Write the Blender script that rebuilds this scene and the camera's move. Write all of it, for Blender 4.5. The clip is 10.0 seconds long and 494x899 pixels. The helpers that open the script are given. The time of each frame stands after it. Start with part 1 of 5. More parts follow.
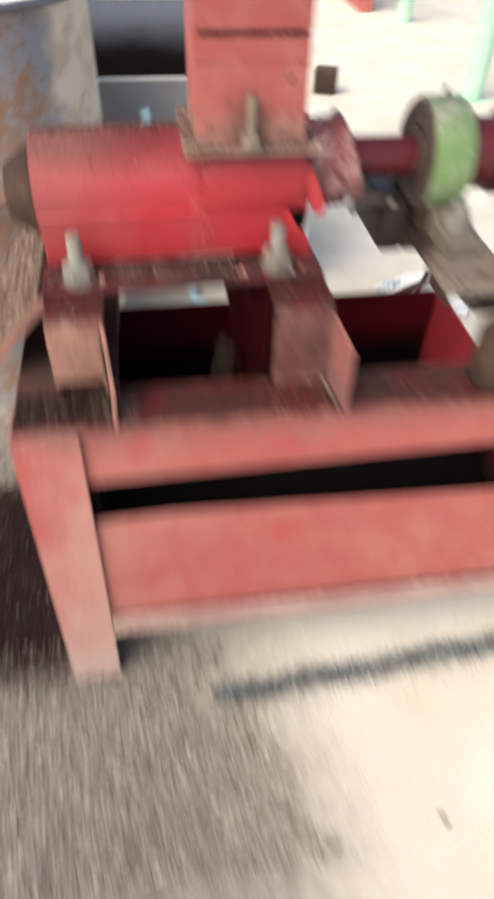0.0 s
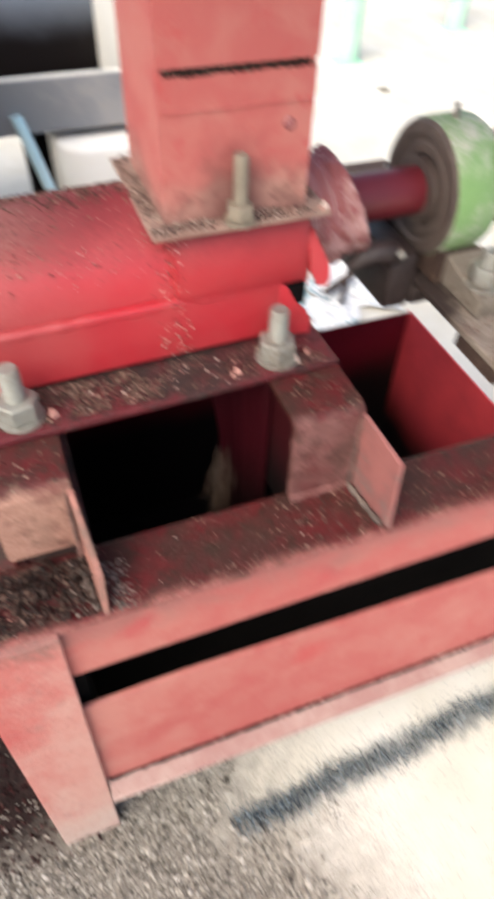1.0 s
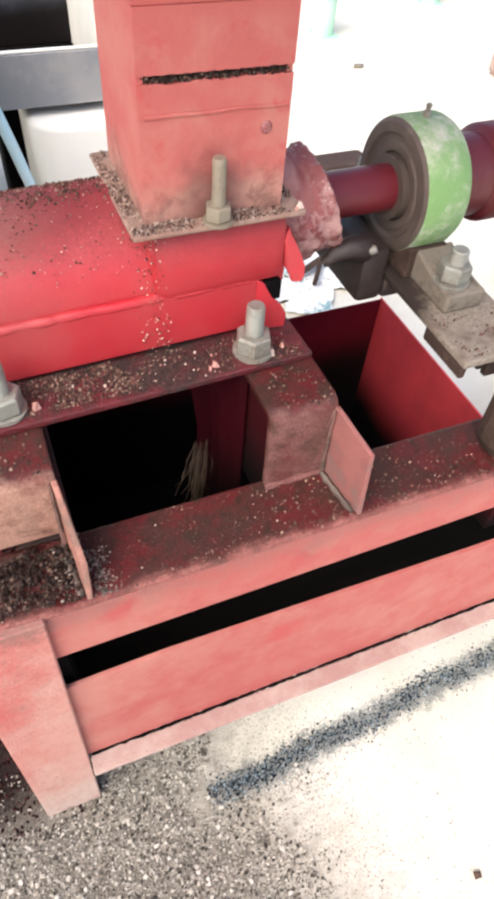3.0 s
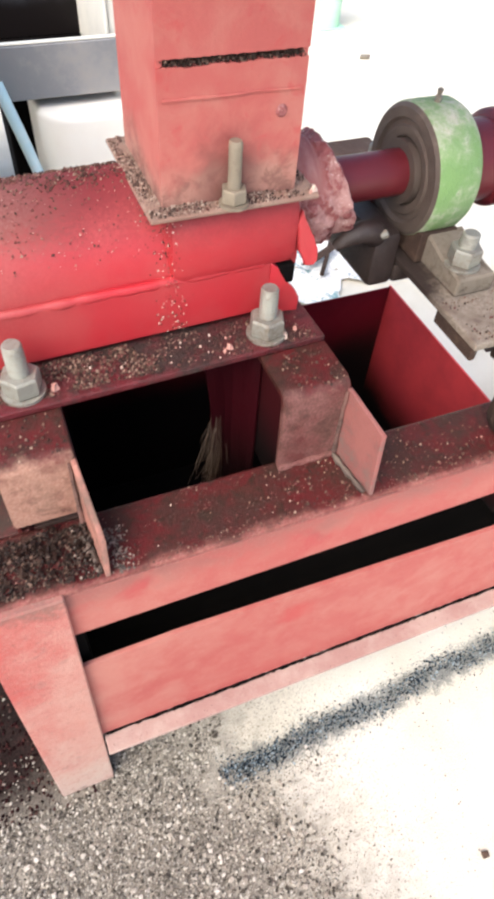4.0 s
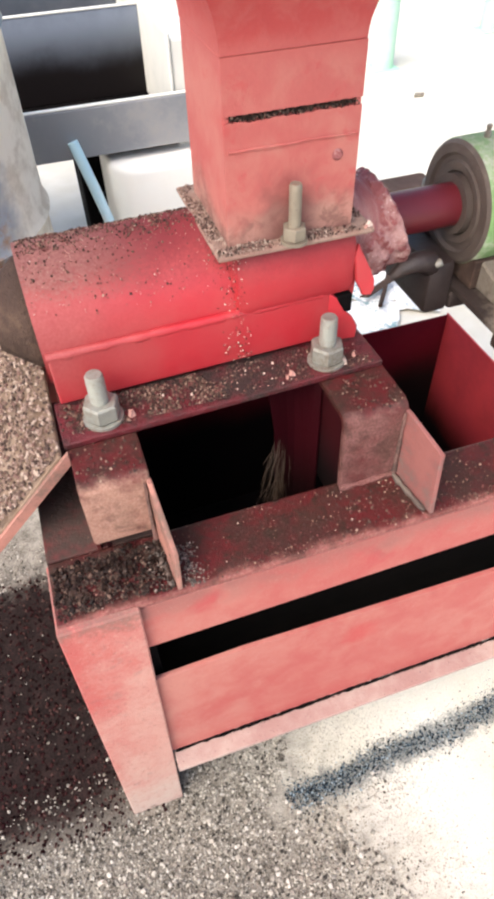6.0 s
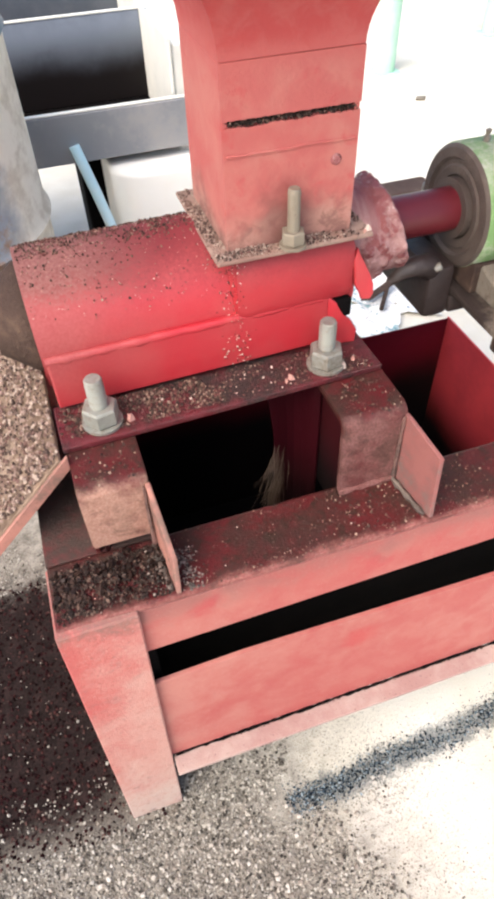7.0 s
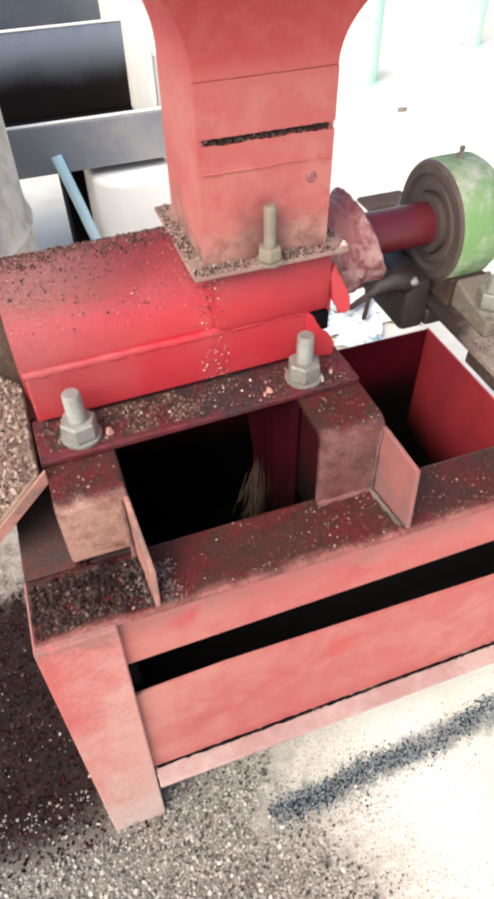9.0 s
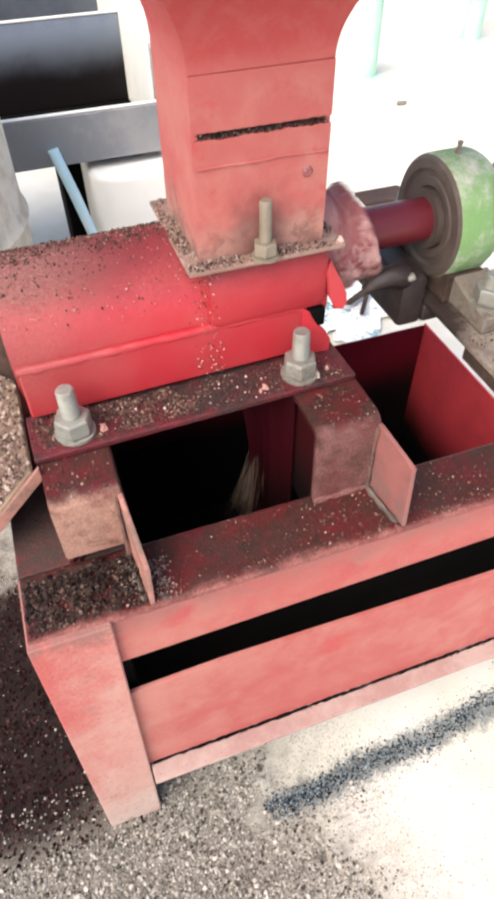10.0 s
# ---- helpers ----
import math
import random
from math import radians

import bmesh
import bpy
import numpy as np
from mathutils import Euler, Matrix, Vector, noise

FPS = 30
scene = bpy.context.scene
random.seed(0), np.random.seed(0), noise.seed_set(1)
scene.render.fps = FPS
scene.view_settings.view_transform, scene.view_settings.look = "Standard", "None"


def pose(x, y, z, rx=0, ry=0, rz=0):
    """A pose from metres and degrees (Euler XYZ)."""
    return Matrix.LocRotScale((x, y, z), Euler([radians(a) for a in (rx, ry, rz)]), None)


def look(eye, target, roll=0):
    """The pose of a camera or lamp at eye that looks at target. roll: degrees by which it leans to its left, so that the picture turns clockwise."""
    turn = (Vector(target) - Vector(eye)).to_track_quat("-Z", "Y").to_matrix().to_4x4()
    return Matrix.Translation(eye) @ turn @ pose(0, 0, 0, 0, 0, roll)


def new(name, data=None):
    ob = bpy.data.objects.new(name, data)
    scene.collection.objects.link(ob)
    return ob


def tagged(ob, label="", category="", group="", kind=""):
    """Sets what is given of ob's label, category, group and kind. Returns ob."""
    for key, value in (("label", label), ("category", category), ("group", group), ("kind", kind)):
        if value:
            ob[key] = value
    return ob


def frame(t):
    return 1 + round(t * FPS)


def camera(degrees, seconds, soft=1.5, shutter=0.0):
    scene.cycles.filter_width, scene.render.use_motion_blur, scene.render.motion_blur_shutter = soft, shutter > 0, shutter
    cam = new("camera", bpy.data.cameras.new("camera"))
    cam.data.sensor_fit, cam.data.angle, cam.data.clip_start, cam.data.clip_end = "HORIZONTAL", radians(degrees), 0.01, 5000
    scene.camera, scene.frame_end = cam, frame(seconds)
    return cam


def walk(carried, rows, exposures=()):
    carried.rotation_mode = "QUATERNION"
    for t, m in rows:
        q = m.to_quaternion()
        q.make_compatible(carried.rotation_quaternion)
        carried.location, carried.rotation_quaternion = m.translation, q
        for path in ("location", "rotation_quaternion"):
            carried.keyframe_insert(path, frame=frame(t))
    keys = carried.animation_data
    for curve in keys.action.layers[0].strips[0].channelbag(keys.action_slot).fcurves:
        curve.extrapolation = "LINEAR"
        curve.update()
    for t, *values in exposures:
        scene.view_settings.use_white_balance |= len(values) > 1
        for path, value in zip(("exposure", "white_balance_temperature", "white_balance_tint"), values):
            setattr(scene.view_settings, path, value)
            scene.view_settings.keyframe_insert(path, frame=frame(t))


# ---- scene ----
# camera and its walk
cam = camera(41.3, 10.0, soft=3.7, shutter=1.5)
PATH = [
    (0, (0.186, -0.537, 1.043), (0.423, 0.859, -0.37), 1.9),
    (0.1, (0.169, -0.488, 1.044), (0.435, 0.908, -0.363), 2.2),
    (0.2, (0.172, -0.470, 1.042), (0.425, 0.936, -0.356), 1.8),
    (0.3, (0.161, -0.423, 1.033), (0.436, 1.003, -0.344), 1.0),
    (0.5, (0.142, -0.338, 1.027), (0.502, 1.052, -0.365), 0.7),
    (0.7, (0.134, -0.289, 1.033), (0.582, 1.049, -0.385), 1.3),
    (1, (0.133, -0.277, 1.032), (0.645, 0.976, -0.441), 2.4),
    (1.2, (0.125, -0.284, 1.033), (0.701, 0.914, -0.461), 4.3),
    (1.5, (0.113, -0.286, 1.044), (0.722, 0.893, -0.452), 5.8),
    (2, (0.109, -0.286, 1.056), (0.717, 0.883, -0.448), 6.1),
    (2.5, (0.13, -0.279, 1.058), (0.716, 0.893, -0.453), 5.7),
    (4, (0.113, -0.292, 1.057), (0.666, 0.872, -0.473), 4.7),
    (4.5, (0.108, -0.302, 1.061), (0.651, 0.873, -0.464), 4.3),
    (4.9, (0.099, -0.311, 1.063), (0.625, 0.887, -0.450), 3.1),
    (5, (0.087, -0.318, 1.066), (0.596, 0.897, -0.439), 1.7),
    (5.2, (0.087, -0.311, 1.072), (0.526, 0.936, -0.430), -1.5),
    (5.5, (0.093, -0.321, 1.074), (0.501, 0.966, -0.402), -2.0),
    (7, (0.102, -0.321, 1.075), (0.503, 0.989, -0.382), -2.2),
    (7.5, (0.104, -0.333, 1.076), (0.523, 0.961, -0.39), -1.3),
    (8, (0.103, -0.329, 1.076), (0.538, 0.962, -0.388), -0.8),
    (8.5, (0.105, -0.324, 1.077), (0.546, 0.972, -0.381), -1.1),
    (9, (0.11, -0.322, 1.082), (0.554, 0.988, -0.362), -1.2),
    (9.5, (0.113, -0.315, 1.082), (0.567, 0.989, -0.364), -0.8),
    (10, (0.114, -0.319, 1.081), (0.559, 0.978, -0.375), -0.9),
]
EXPOSURES = [(0.0, 0.6, 6700, 10), (0.5, 0.56, 6500, 10), (1.0, 0.84, 6400, 10), (1.5, 1.0, 6320, 10), (10.0, 1.0, 6320, 10)]
walk(cam, [(t, look(eye, target, roll)) for t, eye, target, roll in PATH], EXPOSURES)

# world and sun: bright haze, soft light
world = bpy.data.worlds.new("sky")
scene.world = world
world.use_nodes = True
wn = world.node_tree.nodes
sky = wn.new("ShaderNodeTexSky")
sky.sky_type, sky.sun_disc = "NISHITA", False
sky.sun_elevation, sky.sun_rotation = radians(50), radians(235)
sky.air_density, sky.dust_density, sky.ozone_density = 1.0, 4.0, 1.0
world.node_tree.links.new(sky.outputs[0], wn["Background"].inputs[0])
wn["Background"].inputs[1].default_value = 0.15
sun_lamp = new("sun", bpy.data.lights.new("sun", "SUN"))
sun_lamp.data.energy, sun_lamp.data.angle, sun_lamp.data.color = 1.6, radians(50), (1.0, 0.95, 0.88)
sun_lamp.matrix_world = look((-2.4, -2.0, 3.8), (0, 0, 0))


# ---- materials ----
def material(name):
    m = bpy.data.materials.new(name)
    m.use_nodes = True
    return m, m.node_tree.nodes, m.node_tree.links, m.node_tree.nodes["Principled BSDF"]


def noise_node(n, l, scale, detail=6.0, rough=0.6, coords=None, distort=0.0):
    tex = n.new("ShaderNodeTexNoise")
    tex.inputs["Scale"].default_value = scale
    tex.inputs["Detail"].default_value = detail
    tex.inputs["Roughness"].default_value = rough
    tex.inputs["Distortion"].default_value = distort
    if coords is None:
        coords = n.new("ShaderNodeTexCoord").outputs["Object"]
    l.new(coords, tex.inputs["Vector"])
    return tex.outputs["Fac"]


def ramp(n, l, value, low, high, a=0.0, b=1.0):
    r = n.new("ShaderNodeMapRange")
    r.interpolation_type = "SMOOTHSTEP"
    for key, v in (("From Min", low), ("From Max", high), ("To Min", a), ("To Max", b)):
        r.inputs[key].default_value = v
    l.new(value, r.inputs["Value"])
    return r.outputs["Result"]


def math_node(n, l, op, a, b):
    m = n.new("ShaderNodeMath")
    m.operation = op
    for k, v in enumerate((a, b)):
        if isinstance(v, (int, float)):
            m.inputs[k].default_value = v
        else:
            l.new(v, m.inputs[k])
    return m.outputs[0]


def mix(n, l, fac, a, b):
    m = n.new("ShaderNodeMix")
    m.data_type = "RGBA"
    if isinstance(fac, float):
        m.inputs["Factor"].default_value = fac
    else:
        l.new(fac, m.inputs["Factor"])
    for key, v in (("A", a), ("B", b)):
        socket = [s for s in m.inputs if s.name == key and s.type == "RGBA"][0]
        if isinstance(v, tuple):
            socket.default_value = (*v, 1.0)
        else:
            l.new(v, socket)
    return [s for s in m.outputs if s.type == "RGBA"][0]


def bump(n, l, b, height, strength=0.3, distance=0.002):
    node = n.new("ShaderNodeBump")
    node.inputs["Strength"].default_value = strength
    node.inputs["Distance"].default_value = distance
    l.new(height, node.inputs["Height"])
    l.new(node.outputs[0], b.inputs["Normal"])


def worn(name, base, second, dust, dust_low, dust_high, speck=None, speck_at=0.66, rough=0.5, metal=0.0, scale=1.0, relief=0.3):
    """Paint or metal in two shades, with blotches of dust and small specks."""
    m, n, l, b = material(name)
    big = noise_node(n, l, 9 * scale, 5)
    fine = noise_node(n, l, 90 * scale, 8, 0.7)
    grain = noise_node(n, l, 420 * scale, 3, 0.7)
    col = mix(n, l, ramp(n, l, big, 0.35, 0.68), base, second)
    blot = math_node(n, l, "ADD", math_node(n, l, "MULTIPLY", big, 0.55), math_node(n, l, "MULTIPLY", fine, 0.45))
    dusty = ramp(n, l, blot, dust_low, dust_high)
    col = mix(n, l, dusty, col, dust)
    if speck:
        col = mix(n, l, ramp(n, l, math_node(n, l, "ADD", math_node(n, l, "MULTIPLY", grain, 0.6), math_node(n, l, "MULTIPLY", fine, 0.4)), speck_at, speck_at + 0.04), col, speck)
    l.new(col, b.inputs["Base Color"])
    b.inputs["Metallic"].default_value = metal
    b.inputs["Specular IOR Level"].default_value = 0.5 if rough < 0.5 else 0.22
    l.new(ramp(n, l, dusty, 0.0, 1.0, rough, min(1.0, rough + 0.35)), b.inputs["Roughness"])
    bump(n, l, b, math_node(n, l, "ADD", grain, math_node(n, l, "MULTIPLY", fine, 1.5)), relief)
    return m


RED = (0.42, 0.040, 0.044)
MAT = {
    "red": worn("red_paint", RED, (0.50, 0.016, 0.03), (0.45, 0.16, 0.13), 0.60, 0.80, (0.5, 0.3, 0.22), 0.66, 0.38, relief=0.15),
    "red_dusty": worn("dusty_red_paint", (0.46, 0.108, 0.094), (0.48, 0.145, 0.122), (0.52, 0.24, 0.20), 0.48, 0.74, (0.34, 0.13, 0.105), 0.605, 0.6, scale=1.5, relief=0.25),
    "red_pale": worn("pale_dusty_red_paint", (0.34, 0.205, 0.18), (0.38, 0.25, 0.22), (0.42, 0.31, 0.265), 0.42, 0.62, (0.16, 0.09, 0.08), 0.64, 0.8, scale=0.7, relief=0.4),
    "red_grimy": worn("grimy_red_paint", (0.135, 0.026, 0.026), (0.085, 0.028, 0.026), (0.060, 0.040, 0.033), 0.42, 0.58, (0.34, 0.16, 0.13), 0.64, 0.55, relief=0.5),
    "red_dark": worn("dark_red_primer", (0.20, 0.010, 0.02), (0.15, 0.008, 0.016), (0.12, 0.02, 0.025), 0.5, 0.7, None, 0.7, 0.5, relief=0.15),
    "red_wet": worn("oily_crusted_red", (0.36, 0.12, 0.115), (0.25, 0.07, 0.07), (0.50, 0.28, 0.255), 0.49, 0.60, (0.82, 0.68, 0.62), 0.59, 0.24, relief=1.0),
    "cake": worn("brown_press_cake", (0.17, 0.11, 0.075), (0.28, 0.19, 0.13), (0.36, 0.26, 0.19), 0.45, 0.65, (0.06, 0.04, 0.03), 0.6, 0.9, relief=1.0),
    "zinc": worn("dusty_zinc", (0.38, 0.38, 0.33), (0.30, 0.29, 0.25), (0.28, 0.23, 0.175), 0.47, 0.66, (0.15, 0.12, 0.09), 0.64, 0.48, 0.6, 2.5, 0.5),
    "green": worn("chipped_green_paint", (0.19, 0.33, 0.12), (0.32, 0.43, 0.23), (0.52, 0.52, 0.41), 0.44, 0.60, (0.09, 0.10, 0.05), 0.62, 0.55, scale=0.9, relief=0.6),
    "grime": worn("brown_greasy_iron", (0.10, 0.075, 0.063), (0.15, 0.118, 0.097), (0.24, 0.19, 0.15), 0.52, 0.72, (0.05, 0.04, 0.035), 0.62, 0.5, 0.2, relief=0.6),
    "tan": worn("dust_covered_iron", (0.19, 0.16, 0.125), (0.25, 0.215, 0.17), (0.13, 0.105, 0.08), 0.47, 0.60, (0.12, 0.085, 0.06), 0.59, 0.85, relief=0.8),
    "steel_pale": worn("pale_sheet_steel", (0.27, 0.28, 0.295), (0.33, 0.33, 0.335), (0.42, 0.40, 0.38), 0.47, 0.68, None, 0.7, 0.5, 0.25, 0.5, 0.1),
    "flange": worn("dust_caked_flange", (0.33, 0.20, 0.155), (0.42, 0.30, 0.235), (0.17, 0.12, 0.09), 0.49, 0.66, (0.10, 0.07, 0.05), 0.62, 0.95, scale=2.0, relief=0.9),
    "oily_maroon": worn("oily_maroon_paint", (0.135, 0.010, 0.016), (0.070, 0.010, 0.012), (0.032, 0.016, 0.013), 0.46, 0.60, (0.30, 0.14, 0.11), 0.64, 0.32, relief=1.0),
    "rubbed_dark": worn("greasy_rubbed_red", (0.22, 0.12, 0.10), (0.14, 0.085, 0.072), (0.07, 0.05, 0.042), 0.46, 0.64, (0.40, 0.28, 0.23), 0.66, 0.5, relief=0.5),
    "rubbed_pink": worn("dulled_pink_red", (0.30, 0.115, 0.10), (0.24, 0.075, 0.068), (0.20, 0.145, 0.125), 0.46, 0.66, (0.12, 0.06, 0.05), 0.64, 0.6, scale=3.0, relief=0.5),
    "rubbed": worn("rubbed_grimy_red", (0.42, 0.19, 0.145), (0.30, 0.13, 0.105), (0.17, 0.115, 0.09), 0.44, 0.62, (0.50, 0.30, 0.24), 0.66, 0.65, relief=0.4),
    "steel": worn("blue_grey_sheet_steel", (0.13, 0.145, 0.17), (0.18, 0.195, 0.22), (0.24, 0.24, 0.25), 0.5, 0.75, None, 0.7, 0.38, 0.55, 0.5, 0.1),
    "drum": worn("rusty_blue_drum_paint", (0.22, 0.25, 0.29), (0.33, 0.35, 0.37), (0.30, 0.19, 0.13), 0.47, 0.58, (0.5, 0.42, 0.33), 0.66, 0.6, 0.1, 0.5, 0.4),
    "white": worn("white_plastic", (0.90, 0.87, 0.80), (0.88, 0.84, 0.76), (0.70, 0.64, 0.54), 0.64, 0.84, None, 0.7, 0.5, relief=0.1),
    "cream": worn("cream_painted_steel", (0.80, 0.77, 0.68), (0.72, 0.70, 0.62), (0.5, 0.48, 0.42), 0.55, 0.75, None, 0.7, 0.5, relief=0.1),
    "blue": worn("light_blue_hose", (0.56, 0.82, 0.89), (0.64, 0.86, 0.91), (0.80, 0.88, 0.90), 0.52, 0.70, None, 0.7, 0.4, relief=0.1),
    "mint": worn("mint_green_paint", (0.42, 0.68, 0.50), (0.50, 0.72, 0.56), (0.62, 0.62, 0.5), 0.58, 0.78, None, 0.7, 0.5, relief=0.1),
    "rust": worn("rusty_scrap_iron", (0.16, 0.10, 0.07), (0.24, 0.15, 0.10), (0.38, 0.29, 0.21), 0.50, 0.70, None, 0.7, 0.8, relief=0.5),
    "shaft": worn("greasy_dark_red_shaft", (0.135, 0.013, 0.019), (0.095, 0.012, 0.016), (0.15, 0.06, 0.05), 0.55, 0.75, None, 0.7, 0.36, relief=0.15),
    # near-black: shade painted into openings, and the crumb-filled panel joint
    "black": worn("shade_and_joint_black", (0.004, 0.0035, 0.0035), (0.006, 0.005, 0.005), (0.010, 0.008, 0.007), 0.5, 0.7, None, 0.7, 0.9, relief=0.2),
    "dark": worn("dark_caked_residue", (0.05, 0.032, 0.025), (0.08, 0.05, 0.038), (0.13, 0.085, 0.06), 0.48, 0.66, (0.25, 0.17, 0.12), 0.66, 0.8, relief=0.9),
    "grease": worn("black_brown_grease", (0.030, 0.020, 0.018), (0.045, 0.031, 0.027), (0.075, 0.054, 0.045), 0.50, 0.68, None, 0.7, 0.42, relief=0.5),
    "zinc_tan": worn("meal_dusted_zinc", (0.30, 0.255, 0.19), (0.24, 0.20, 0.15), (0.20, 0.15, 0.11), 0.47, 0.66, (0.12, 0.09, 0.07), 0.64, 0.6, 0.3, 2.5, 0.5),
    "paper": worn("scrap_paper", (0.82, 0.80, 0.76), (0.74, 0.74, 0.72), (0.22, 0.36, 0.38), 0.53, 0.57, (0.10, 0.085, 0.08), 0.585, 0.8, relief=0.2),
    "flow": worn("brown_oily_meal", (0.075, 0.048, 0.031), (0.045, 0.029, 0.020), (0.13, 0.09, 0.063), 0.50, 0.70, None, 0.7, 0.3, relief=0.6),
}


def crumb_material(name, colours):
    m, n, l, b = material(name)
    pick = n.new("ShaderNodeNewGeometry").outputs["Random Per Island"]
    r = n.new("ShaderNodeValToRGB")
    r.color_ramp.interpolation = "CONSTANT"
    r.color_ramp.elements[0].color = (*colours[0], 1)
    r.color_ramp.elements[1].position = 1 / len(colours)
    r.color_ramp.elements[1].color = (*colours[1], 1)
    for k, c in enumerate(colours[2:], 2):
        e = r.color_ramp.elements.new(k / len(colours))
        e.color = (*c, 1)
    l.new(pick, r.inputs[0])
    l.new(r.outputs[0], b.inputs["Base Color"])
    b.inputs["Roughness"].default_value = 0.85
    b.inputs["Specular IOR Level"].default_value = 0.2
    return m


MAT["crumbs"] = crumb_material("mixed_brown_crumbs", [(0.06, 0.036, 0.027), (0.12, 0.07, 0.052), (0.045, 0.028, 0.023), (0.18, 0.11, 0.08), (0.12, 0.04, 0.036), (0.30, 0.20, 0.15), (0.08, 0.05, 0.038), (0.15, 0.06, 0.052), (0.05, 0.03, 0.025)])
MAT["grit"] = crumb_material("mixed_grey_grit", [(0.19, 0.166, 0.135), (0.31, 0.28, 0.23), (0.085, 0.073, 0.058), (0.44, 0.40, 0.335), (0.24, 0.215, 0.18), (0.46, 0.42, 0.36), (0.14, 0.122, 0.10), (0.05, 0.043, 0.036), (0.34, 0.31, 0.265), (0.48, 0.44, 0.37), (0.24, 0.21, 0.17), (0.11, 0.094, 0.076)])
MAT["char"] = crumb_material("blue_black_grit", [(0.018, 0.030, 0.042), (0.045, 0.068, 0.088), (0.010, 0.015, 0.022), (0.30, 0.36, 0.38), (0.03, 0.045, 0.06), (0.008, 0.012, 0.017), (0.11, 0.15, 0.175)])


def floor_material():
    m, n, l, b = material("dusty_concrete")
    co = n.new("ShaderNodeTexCoord").outputs["Object"]
    sep = n.new("ShaderNodeSeparateXYZ")
    l.new(co, sep.inputs[0])
    x, y = sep.outputs[0], sep.outputs[1]
    big = noise_node(n, l, 5, 6, 0.6, co)
    mid = noise_node(n, l, 38, 6, 0.65, co)
    fine = noise_node(n, l, 260, 6, 0.75, co)
    col = mix(n, l, ramp(n, l, big, 0.3, 0.7), (0.72, 0.68, 0.59), (0.64, 0.59, 0.48))
    col = mix(n, l, ramp(n, l, fine, 0.60, 0.68, 0.0, 0.5), col, (0.38, 0.33, 0.27))
    # grey-brown meal swept up along the near side of the machine
    edge = math_node(n, l, "ADD", math_node(n, l, "SUBTRACT", x, 0.25), math_node(n, l, "MULTIPLY", math_node(n, l, "ADD", y, 0.02), 0.40))
    edge = math_node(n, l, "ADD", edge, math_node(n, l, "MULTIPLY", math_node(n, l, "SUBTRACT", mid, 0.5), 0.22))
    away = n.new("ShaderNodeVectorMath")
    away.operation = "DISTANCE"
    l.new(co, away.inputs[0])
    away.inputs[1].default_value = (-0.12, 0.12, 0.0)
    near_press = ramp(n, l, math_node(n, l, "ADD", away.outputs["Value"], math_node(n, l, "MULTIPLY", math_node(n, l, "SUBTRACT", big, 0.5), 0.9)), 1.05, 0.50)
    meal = math_node(n, l, "MULTIPLY", ramp(n, l, edge, 0.17, -0.15), near_press)
    shade = math_node(n, l, "ADD", math_node(n, l, "MULTIPLY", mid, 0.35), math_node(n, l, "MULTIPLY", fine, 0.65))
    meal_col = mix(n, l, ramp(n, l, shade, 0.40, 0.60), (0.075, 0.062, 0.05), (0.36, 0.32, 0.265))
    meal_col = mix(n, l, ramp(n, l, shade, 0.60, 0.68), meal_col, (0.66, 0.61, 0.53))
    col = mix(n, l, math_node(n, l, "MULTIPLY", meal, 0.92), col, meal_col)
    # thin fringe of fine specks past the heap
    fringe = math_node(n, l, "MULTIPLY", ramp(n, l, edge, 0.42, 0.05), near_press)
    specks = ramp(n, l, math_node(n, l, "ADD", fine, math_node(n, l, "MULTIPLY", fringe, 0.09)), 0.60, 0.70)
    col = mix(n, l, math_node(n, l, "MULTIPLY", math_node(n, l, "MULTIPLY", fringe, specks), 0.85), col, (0.22, 0.19, 0.15))
    # near-black maroon patch beside and under the left end
    patch_edge = math_node(n, l, "ADD", math_node(n, l, "MULTIPLY", math_node(n, l, "SUBTRACT", mid, 0.5), 0.10), math_node(n, l, "MULTIPLY", math_node(n, l, "SUBTRACT", big, 0.5), 0.10))
    sx = math_node(n, l, "MULTIPLY", ramp(n, l, math_node(n, l, "ADD", x, patch_edge), 0.10, -0.04), ramp(n, l, math_node(n, l, "ADD", x, math_node(n, l, "MULTIPLY", patch_edge, 3.0)), -0.80, -0.50))
    sy = math_node(n, l, "MULTIPLY", ramp(n, l, math_node(n, l, "ADD", y, patch_edge), -0.05, 0.05), ramp(n, l, math_node(n, l, "ADD", y, patch_edge), 0.50, 0.40))
    patch_col = mix(n, l, ramp(n, l, shade, 0.45, 0.64), (0.006, 0.0022, 0.0026), (0.026, 0.008, 0.0085))
    col = mix(n, l, math_node(n, l, "MULTIPLY", math_node(n, l, "MULTIPLY", sx, sy), 0.95), col, patch_col)
    # spilt blue-black line of grit parallel to the beam
    line = math_node(n, l, "SUBTRACT", math_node(n, l, "ADD", y, 0.066), math_node(n, l, "MULTIPLY", math_node(n, l, "SUBTRACT", x, 0.25), 0.06))
    line = math_node(n, l, "ABSOLUTE", math_node(n, l, "ADD", line, math_node(n, l, "MULTIPLY", math_node(n, l, "SUBTRACT", mid, 0.5), 0.05)), 0.0)
    band = math_node(n, l, "MULTIPLY", ramp(n, l, line, 0.042, 0.004), math_node(n, l, "MULTIPLY", ramp(n, l, x, 0.205, 0.27), ramp(n, l, x, 1.15, 0.85)))
